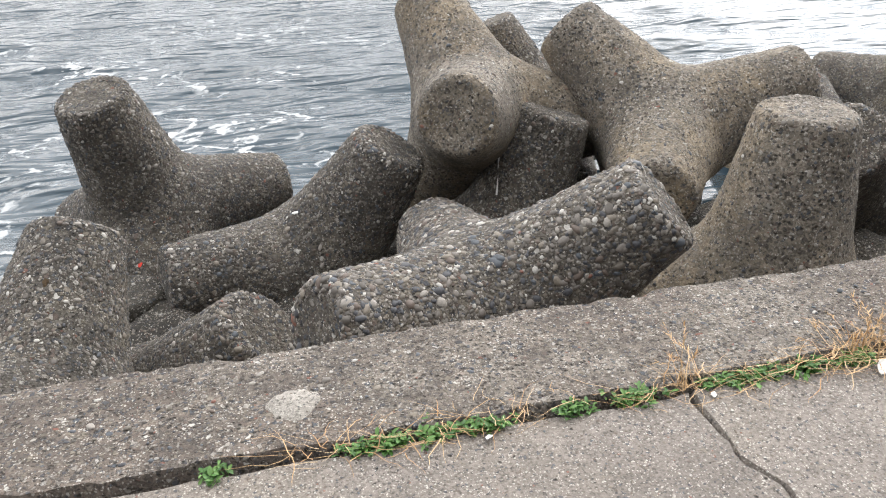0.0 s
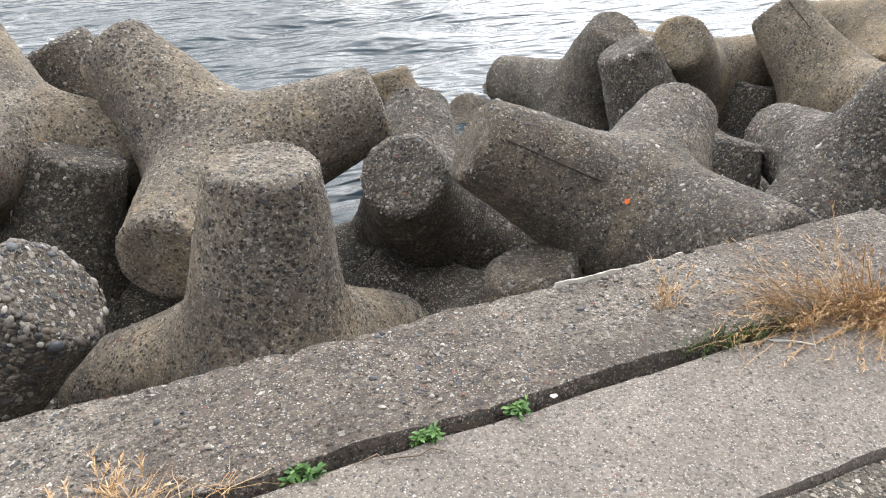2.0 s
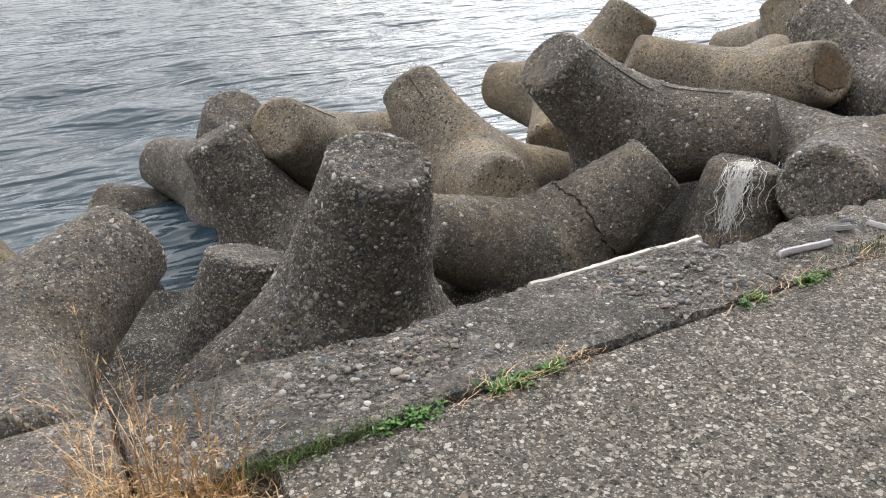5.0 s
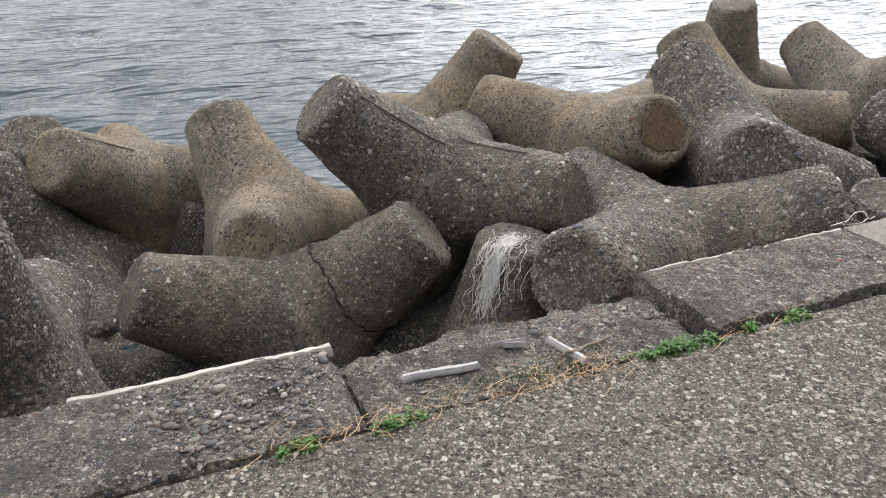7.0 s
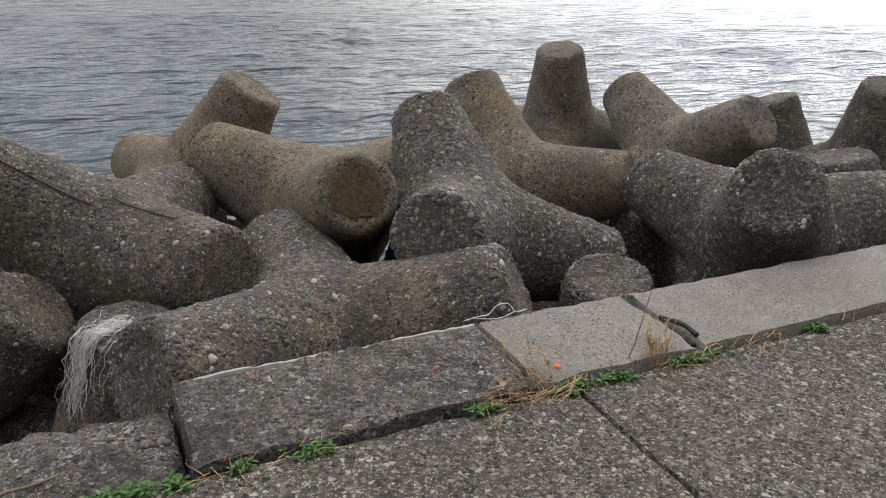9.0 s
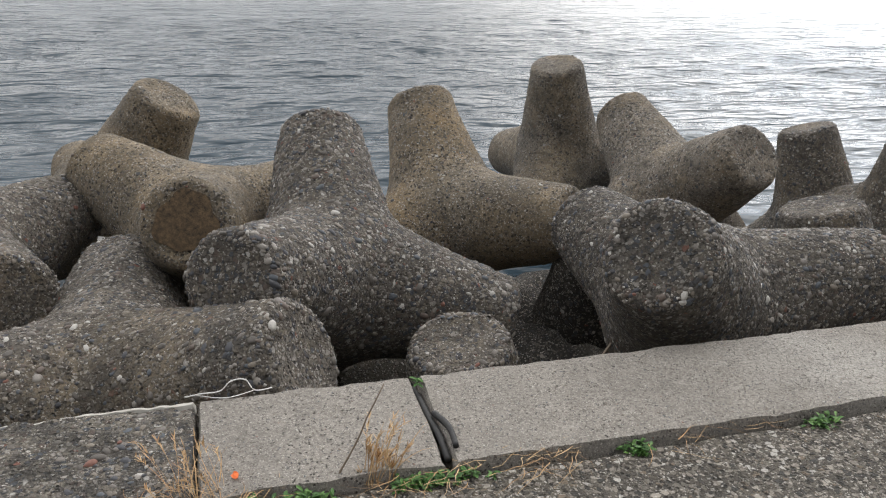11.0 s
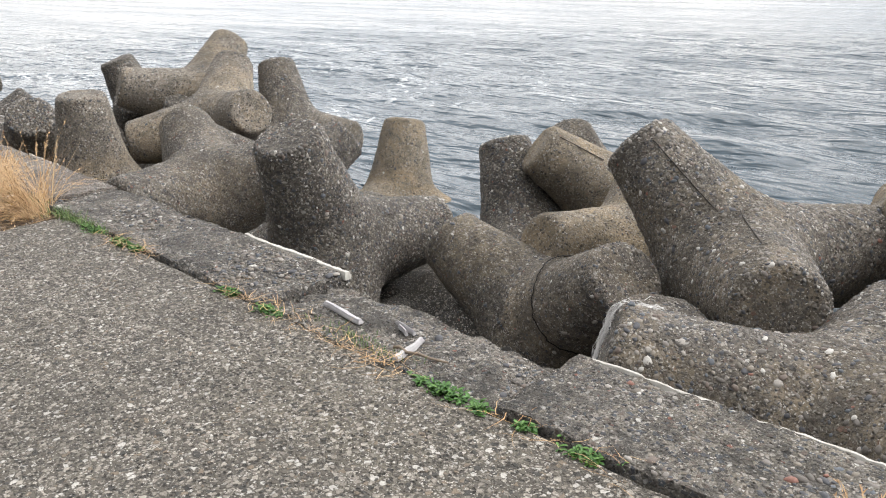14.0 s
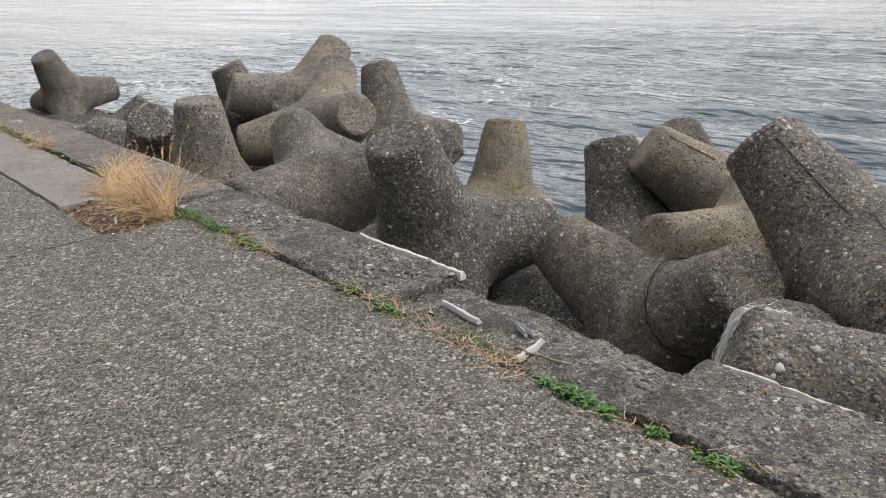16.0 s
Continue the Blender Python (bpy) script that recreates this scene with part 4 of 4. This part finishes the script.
# ---- the pit with its litter ----
def pit_floor():
    nx, ny = 34, 22
    verts, faces = [], []
    for i in range(nx + 1):
        for j in range(ny + 1):
            x, y = 4.36 + 1.10 * i / nx, 1.13 + 0.68 * j / ny
            verts.append((x, y, -0.045 + rumple((x, y, 0), 61, 6.0) * 0.022 + rumple((x, y, 0), 67, 25.0) * 0.010))
    for i in range(nx):
        for j in range(ny):
            a = i * (ny + 1) + j
            faces.append((a, a + ny + 1, a + ny + 2, a + 1))
    return tagged(from_arrays("pit_floor", verts, faces, DIRT), "dark soil and litter in the missing slab", "soil", kind="structure")


pit_floor()
def pit_litter(count, material, seed, longest, label):
    r = random.Random(seed)
    verts, faces = [], []
    for _ in range(count):
        x, y, h = r.uniform(4.40, 5.40), min(1.74, max(1.17, r.gauss(1.45, 0.2))), r.uniform(0, 6.283)
        q, step, path = Vector((x, y, -0.038 + r.uniform(0, 0.03))), r.uniform(0.02, longest) / 4, []
        for _ in range(5):
            path.append(q.copy())
            h += r.gauss(0, 0.25)
            q = q + Vector((math.cos(h) * step, math.sin(h) * step, r.gauss(0, 0.003)))
            q.y = min(1.74, max(1.16, q.y))
        ribbon(verts, faces, path, r.uniform(0.0010, 0.0028))
    return tagged(from_arrays("plant_litter", verts, faces, material), label, "litter", kind="stuff")


BROWN_LITTER = blade_mat("brown_litter", (0.05, 0.035, 0.024), (0.14, 0.095, 0.06), (0.24, 0.17, 0.11), rough=0.85)
pit_litter(2600, BROWN_LITTER, 91, 0.11, "broken dark plant stems covering the pit")
pit_litter(420, STRAW, 92, 0.16, "scattered dry straw in the pit")
WHITE_BIT = plain("white_plastic", (0.62, 0.62, 0.60), (0.78, 0.77, 0.74), 40.0, 0.6, 0.001)
BLACK_BIT = plain("black_rubber", (0.012, 0.012, 0.013), (0.03, 0.03, 0.03), 40.0, 0.6, 0.002)
OCHRE_BIT = plain("ochre_leaf", (0.42, 0.22, 0.05), (0.55, 0.33, 0.10), 40.0, 0.7, 0.001)


def stick(name, a, b, radius, material, label, category, seed, sag=0.01):
    rng = random.Random(seed)
    a, b = Vector(a), Vector(b)
    path = [a.lerp(b, k / 6) + Vector((rng.gauss(0, sag), rng.gauss(0, sag), abs(rng.gauss(0, sag * 0.3)))) * (1 if 0 < k < 6 else 0) for k in range(7)]
    verts, faces = [], []
    tube(verts, faces, path, radius, 6, 0.4)
    return tagged(from_arrays(name, verts, faces, material), label, category)


rng = random.Random(77)
for i in range(46):
    x, y, h, L = rng.uniform(4.42, 5.36), rng.uniform(1.18, 1.66), rng.gauss(0.1, 0.8), rng.uniform(0.06, 0.26)
    ob = stick("twig", (x, y, -0.028 + rng.uniform(0, 0.015)), (x + math.cos(h) * L, min(1.70, max(1.17, y + math.sin(h) * L)), -0.02 + rng.uniform(0, 0.02)),
               rng.uniform(0.0016, 0.0042), TWIG, "dead grey-brown twig lying in the pit", "twig", 500 + i)
    ob["group"] = "twigs in the pit"
stick("driftwood_stick", (4.78, 1.52, -0.015), (4.98, 1.40, -0.005), 0.011, TWIG, "pale driftwood stick lying in the pit", "stick", 571)
stick("driftwood_stick", (4.38, 1.40, 0.004), (4.60, 1.20, -0.01), 0.011, TWIG, "brown driftwood stick leaning on the slab edge", "stick", 572)
stick("driftwood_stick", (5.00, 1.36, -0.012), (5.16, 1.30, -0.008), 0.010, WHITE_BIT, "bleached white stick among the litter", "stick", 573)
stick("black_strip", (4.96, 1.50, -0.01), (4.98, 1.38, 0.0), 0.012, BLACK_BIT, "black rubber strip among the litter", "rubber strip", 574)


def scrap(name, x, y, z, size, material, label, category, seed, group=""):
    """A torn flake, curled and thick enough to be seen edge on."""
    r = random.Random(seed)
    bm = bmesh.new()
    n = 9
    top = [bm.verts.new((math.cos(6.283 * k / n) * size * r.uniform(0.6, 1.2), math.sin(6.283 * k / n) * size * 0.7 * r.uniform(0.6, 1.2), size * r.uniform(0.05, 0.35))) for k in range(n)]
    low = [bm.verts.new((v.co.x * 0.92, v.co.y * 0.92, v.co.z - size * 0.18 - 0.001)) for v in top]
    bm.faces.new(top)
    bm.faces.new(low[::-1])
    for k in range(n):
        bm.faces.new((top[k], low[k], low[(k + 1) % n], top[(k + 1) % n]))
    bmesh.ops.recalc_face_normals(bm, faces=bm.faces)
    ob = part(name, bm, material, None)
    ob.matrix_world = pose(x, y, z, r.uniform(-15, 15), r.uniform(-15, 15), r.uniform(0, 360))
    return tagged(ob, label, category, group)


for i in range(72):
    x, y = rng.uniform(4.44, 5.40), rng.uniform(1.17, 1.62)
    scrap("plastic_scrap", x, y, -0.026, rng.choice((0.005, 0.006, 0.008, 0.010, 0.014, 0.020)), WHITE_BIT, "small torn white scrap in the pit litter", "litter", 600 + i, "white scraps in the pit")
for i in range(5):
    scrap("dead_leaf", rng.uniform(4.9, 5.4), rng.uniform(1.2, 1.5), -0.028, rng.uniform(0.015, 0.028), OCHRE_BIT, "dry ochre leaf in the pit litter", "leaf", 650 + i, "dead leaves")
scrap("plastic_float", 0.03, 4.60, -0.40, 0.030, WHITE_BIT, "small white plastic float wedged between tetrapods", "float", 681)
scrap("plastic_rag", 9.69, 4.60, -0.20, 0.045, WHITE_BIT, "torn white plastic rag caught between tetrapods", "litter", 682)
scrap("seashell", 1.73, 1.67, 0.012, 0.034, WHITE_BIT, "white seashell lying on the dead grass", "shell", 661)
scrap("white_scrap", 0.46, 1.70, 0.01, 0.014, WHITE_BIT, "small white scrap beside the weeds", "litter", 662)
scrap("white_scrap", 1.16, 1.70, 0.01, 0.014, WHITE_BIT, "small white scrap beside the weeds", "litter", 663)
scrap("white_chip", 3.01, 1.735, 0.01, 0.013, WHITE_BIT, "small white chip in the kerb joint", "litter", 664)
scrap("red_leaf", 10.42, 1.76, 0.045, 0.016, ORANGE, "small red scrap caught in dry grass", "litter", 665)
for i, (x, y) in enumerate(((7.75, 1.86), (7.84, 1.82), (7.95, 2.08), (8.15, 1.84), (8.30, 1.90), (8.55, 1.92), (8.60, 1.80), (8.72, 1.98))):
    scrap("stone_chip", x, y, -0.012, rng.uniform(0.012, 0.026), KERB_PALE, "pale stone chip on the broken kerb", "stone", 670 + i, "stone chips")


def drink_can(m):
    """A drink can: lathed body with necks, rims, a sunk lid and a printed band."""
    root = new("drink_can")
    root.matrix_world = m
    tagged(root, "yellow and white crushed drink can in the pit", "can")
    yellow = plain("yellow_print", (0.72, 0.42, 0.03), (0.80, 0.52, 0.06), 30.0, 0.35, 0.0004)
    metal = Nodes("can_aluminium", 0.3)
    metal.colour((0.72, 0.72, 0.72))
    metal.bsdf.inputs["Metallic"].default_value = 1.0

    def lathe(name, profile, mat, label="", arc=(0.0, 6.2832), close=True):
        n, verts, fs = 28, [], []
        for r, z in profile:
            for k in range(n + (0 if close else 1)):
                a = arc[0] + (arc[1] - arc[0]) * k / n
                verts.append((r * math.cos(a), r * math.sin(a), z))
        w = n + (0 if close else 1)
        for i in range(len(profile) - 1):
            for k in range(n):
                fs.append((i * w + k, i * w + (k + 1) % w, (i + 1) * w + (k + 1) % w, (i + 1) * w + k))
        return tagged(from_arrays(name, verts, fs, mat, root), label)

    lathe("body", [(0.0265, 0.010), (0.0265, 0.098)], yellow, "yellow printed can wall")
    lathe("base", [(0.0, 0.006), (0.016, 0.003), (0.020, 0.0), (0.0225, 0.001), (0.0262, 0.008), (0.0265, 0.010)], metal.mat, "bare metal base")
    lathe("lid", [(0.0265, 0.098), (0.0235, 0.104), (0.0240, 0.1065), (0.0225, 0.1065), (0.0215, 0.103), (0.0, 0.103)], metal.mat, "bare metal lid")
    lathe("printed_panel", [(0.0269, 0.030), (0.0269, 0.078)], WHITE_BIT, "white printed panel", (2.9, 4.2), False)
    return root


drink_can(pose(4.885, 1.60, -0.028, 14, -10, 20))


def slat(a, b, width, thick, label, seed):
    """A weathered wooden slat with worn ends."""
    a, b = Vector(a), Vector(b)
    d = b - a
    ob = rough_block("wooden_slat", 0, d.length, lambda x: -width / 2, lambda x: width / 2, thick, 0.0, SLAT, 0.02, seed, rough=0.0006, chip=0.006)
    ob.matrix_world = pose(a.x, a.y, a.z, 0, 0, math.degrees(math.atan2(d.y, d.x)))
    return tagged(ob, label, "wood", "weathered slats")


SLAT = plain("grey_weathered_wood", (0.36, 0.35, 0.36), (0.52, 0.50, 0.50), 25.0, 0.85, 0.002)
slat((7.79, 1.93, -0.004), (8.10, 1.90, -0.004), 0.030, 0.012, "grey weathered wooden slat lying on the broken kerb", 71)
slat((8.42, 1.955, -0.004), (8.475, 1.74, -0.004), 0.028, 0.012, "grey weathered wooden slat beside the crack", 72)
slat((8.20, 2.015, -0.008), (8.35, 1.985, -0.008), 0.014, 0.008, "thin splintered piece of grey wood", 73)
slat((8.24, 1.99, -0.006), (8.33, 1.95, -0.006), 0.012, 0.007, "thin splintered piece of grey wood", 74)
stick("twig", (8.40, 1.80, 0.006), (8.66, 1.86, 0.0), 0.008, TWIG, "brown twig lying across the kerb crack", "twig", 575)
stick("twig", (10.70, 1.69, 0.0), (10.88, 1.80, 0.27), 0.0035, TWIG, "dark dead stem leaning over the pale slab", "twig", 576, 0.004)
stick("twig", (2.40, 1.72, 0.006), (2.62, 1.66, 0.006), 0.003, TWIG, "thin pale twig beside the kerb", "twig", 577)
stick("twig", (3.80, 1.70, 0.006), (3.92, 1.60, 0.006), 0.004, WHITE_BIT, "bleached forked twig on the slab", "twig", 578)

# pale cement lips along the outer kerb edge
LIP = plain("pale_cement", (0.36, 0.34, 0.30), (0.62, 0.60, 0.55), 18.0, 0.85, 0.003)
for i, (x0, x1, z, w) in enumerate(((3.35, 3.95, 0.012, 0.016), (6.66, 7.62, 0.006, 0.030), (9.05, 10.30, 0.018, 0.020))):
    ob = rough_block("cement_lip", x0, x1, lambda x: yout(x) - w, lambda x: yout(x) + 0.006, z + 0.014, z - 0.03, LIP, 0.02, 81.0 + i, rough=0.004, chip=0.02)
    tagged(ob, "pale crumbling cement lip on the kerb edge", "trim", kind="structure")


def patch(x, y, z, size, seed):
    r = random.Random(seed)
    n = 24
    ring = [(x + math.cos(6.283 * k / n) * size * r.uniform(0.85, 1.1), y + math.sin(6.283 * k / n) * size * r.uniform(0.85, 1.1), z) for k in range(n)]
    verts = [(x, y, z + 0.009)] + [(x + (a - x) * 0.8, y + (b - y) * 0.8, c + 0.008) for a, b, c in ring] + [(a, b, c - 0.004) for a, b, c in ring]
    fs = [(0, 1 + k, 1 + (k + 1) % n) for k in range(n)] + [(1 + k, 1 + n + k, 1 + n + (k + 1) % n, 1 + (k + 1) % n) for k in range(n)]
    return tagged(from_arrays("cement_patch", verts, fs, KERB_PALE), "pale round cement patch on the brown kerb", "patch", kind="structure")


patch(-0.07, 2.0, 0.024, 0.085, 5)

# ---- rope, string, strap, joint filler ----
ROPE = blade_mat("frayed_rope", (0.66, 0.64, 0.62), (0.86, 0.85, 0.83), (0.50, 0.48, 0.46), rough=0.8)


def frayed_rope(tip, axis):
    """A bundle of frayed white strands laid over the rim of a leg and hanging down its side."""
    r = random.Random(9)
    verts, faces = [], []
    tip, axis = Vector(tip), Vector(axis).normalized()
    out = Vector((math.cos(radians(212)), math.sin(radians(212)), 0))
    side = Vector((-out.y, out.x, 0))
    for i in range(105):
        u, start, L = r.gauss(0, 0.028), r.uniform(0.0, 0.19), r.uniform(0.12, 0.40)
        wave, freq, ph, fray = r.uniform(0.004, 0.024), r.uniform(12, 46), r.uniform(0, 6.28), r.gauss(0, 0.10)
        if r.random() < 0.06:
            u, fray, L = u * 2.2, fray * 3, L * 0.6
        path, stray = [], 0.0
        for k in range(14):
            stray += r.gauss(0, 0.009)
            reach = start + k / 13 * (0.225 - start + L)
            down = max(0.0, reach - 0.225)
            wob = math.sin(reach * freq + ph) * wave
            across = side * (u + wob + stray + fray * down)
            if reach < 0.225:
                p = tip + out * reach + across + Vector((0, 0, 0.012 + abs(wob)))
            else:
                p = tip - axis * (down + 0.015) + out * (0.250 + SLOPE * down * 0.8 + abs(math.cos(reach * freq * 0.7 + ph)) * wave) + across
            path.append(p)
        tube(verts, faces, path, r.uniform(0.0012, 0.0026), 4)
    return tagged(from_arrays("frayed_rope", verts, faces, ROPE), "frayed white rope strands hung over a tetrapod leg", "rope")


frayed_rope((8.97, 3.164, -0.137), (0.155, -0.025, 0.988))


def cord(name, points, radius, material, label, category):
    verts, faces = [], []
    pts = [Vector(p) for p in points]
    path = []
    for i in range(len(pts) - 1):
        p0, p1, p2, p3 = pts[max(i - 1, 0)], pts[i], pts[i + 1], pts[min(i + 2, len(pts) - 1)]
        for k in range(6):
            t = k / 6
            path.append(0.5 * ((2 * p1) + (p2 - p0) * t + (2 * p0 - 5 * p1 + 4 * p2 - p3) * t * t + (3 * p1 - p0 - 3 * p2 + p3) * t ** 3))
    path.append(pts[-1])
    tube(verts, faces, path, radius, 6)
    return tagged(from_arrays(name, verts, faces, material), label, category)


cord("white_string", [(1.42, 4.72, -0.17), (1.385, 4.675, -0.22), (1.36, 4.61, -0.32), (1.325, 4.545, -0.43)], 0.006, WHITE_BIT, "white string hanging down the tetrapod", "string")
cord("plastic_strap", [(10.26, 2.245, 0.04), (10.32, 2.23, 0.055), (10.38, 2.25, 0.045), (10.42, 2.25, 0.08), (10.47, 2.24, 0.085), (10.50, 2.22, 0.05), (10.56, 2.235, 0.043)], 0.0025, ROPE, "pale plastic strap looped at the slab corner", "strap")
cord("plastic_strap", [(10.30, 2.24, 0.045), (10.40, 2.20, 0.045), (10.50, 2.23, 0.045)], 0.0018, ROPE, "thin pale cord at the slab corner", "strap")
cord("joint_filler", [(11.070, 1.72, 0.01), (11.072, 1.84, 0.02), (11.068, 1.95, 0.012), (11.07, 2.10, 0.0), (11.07, 2.2, -0.02)], 0.013, BLACK_BIT, "black rubber filler in the gap between slabs", "joint filler")
cord("joint_filler", [(11.10, 1.74, 0.046), (11.105, 1.84, 0.05), (11.085, 1.96, 0.03)], 0.011, BLACK_BIT, "black rubber filler curling out of the gap", "joint filler")
cord("thin_pole", [(12.0, 2.75, -0.55), (12.35, 2.95, -0.30), (12.75, 3.2, -0.02)], 0.008, TWIG, "thin pale pole leaning between tetrapods", "pole")


# ---- far shore ----
def headland():
    verts, faces = [], []
    n = 60
    for i in range(n + 1):
        az = radians(-36 + 60 * i / n)
        h = 14 + 9 * math.sin(i * 0.31) + 5 * math.sin(i * 0.83 + 1) + i * 0.25
        for dist, z in ((3050, -2.0), (3120, h * 0.55), (3250, h), (3420, -2.0)):
            verts.append((math.sin(az) * dist, math.cos(az) * dist, z))
    for i in range(n):
        for k in range(3):
            a = i * 4 + k
            faces.append((a, a + 4, a + 5, a + 1))
    # distance haze is painted in: the blue-grey is the shore seen through air
    m = plain("hazed_far_woods", (0.20, 0.225, 0.25), (0.26, 0.285, 0.31), 0.004, 0.95, 0.5)
    return tagged(from_arrays("backdrop", verts, faces, m), "low hazy grey shore on the far horizon", "shore", kind="structure")


headland()
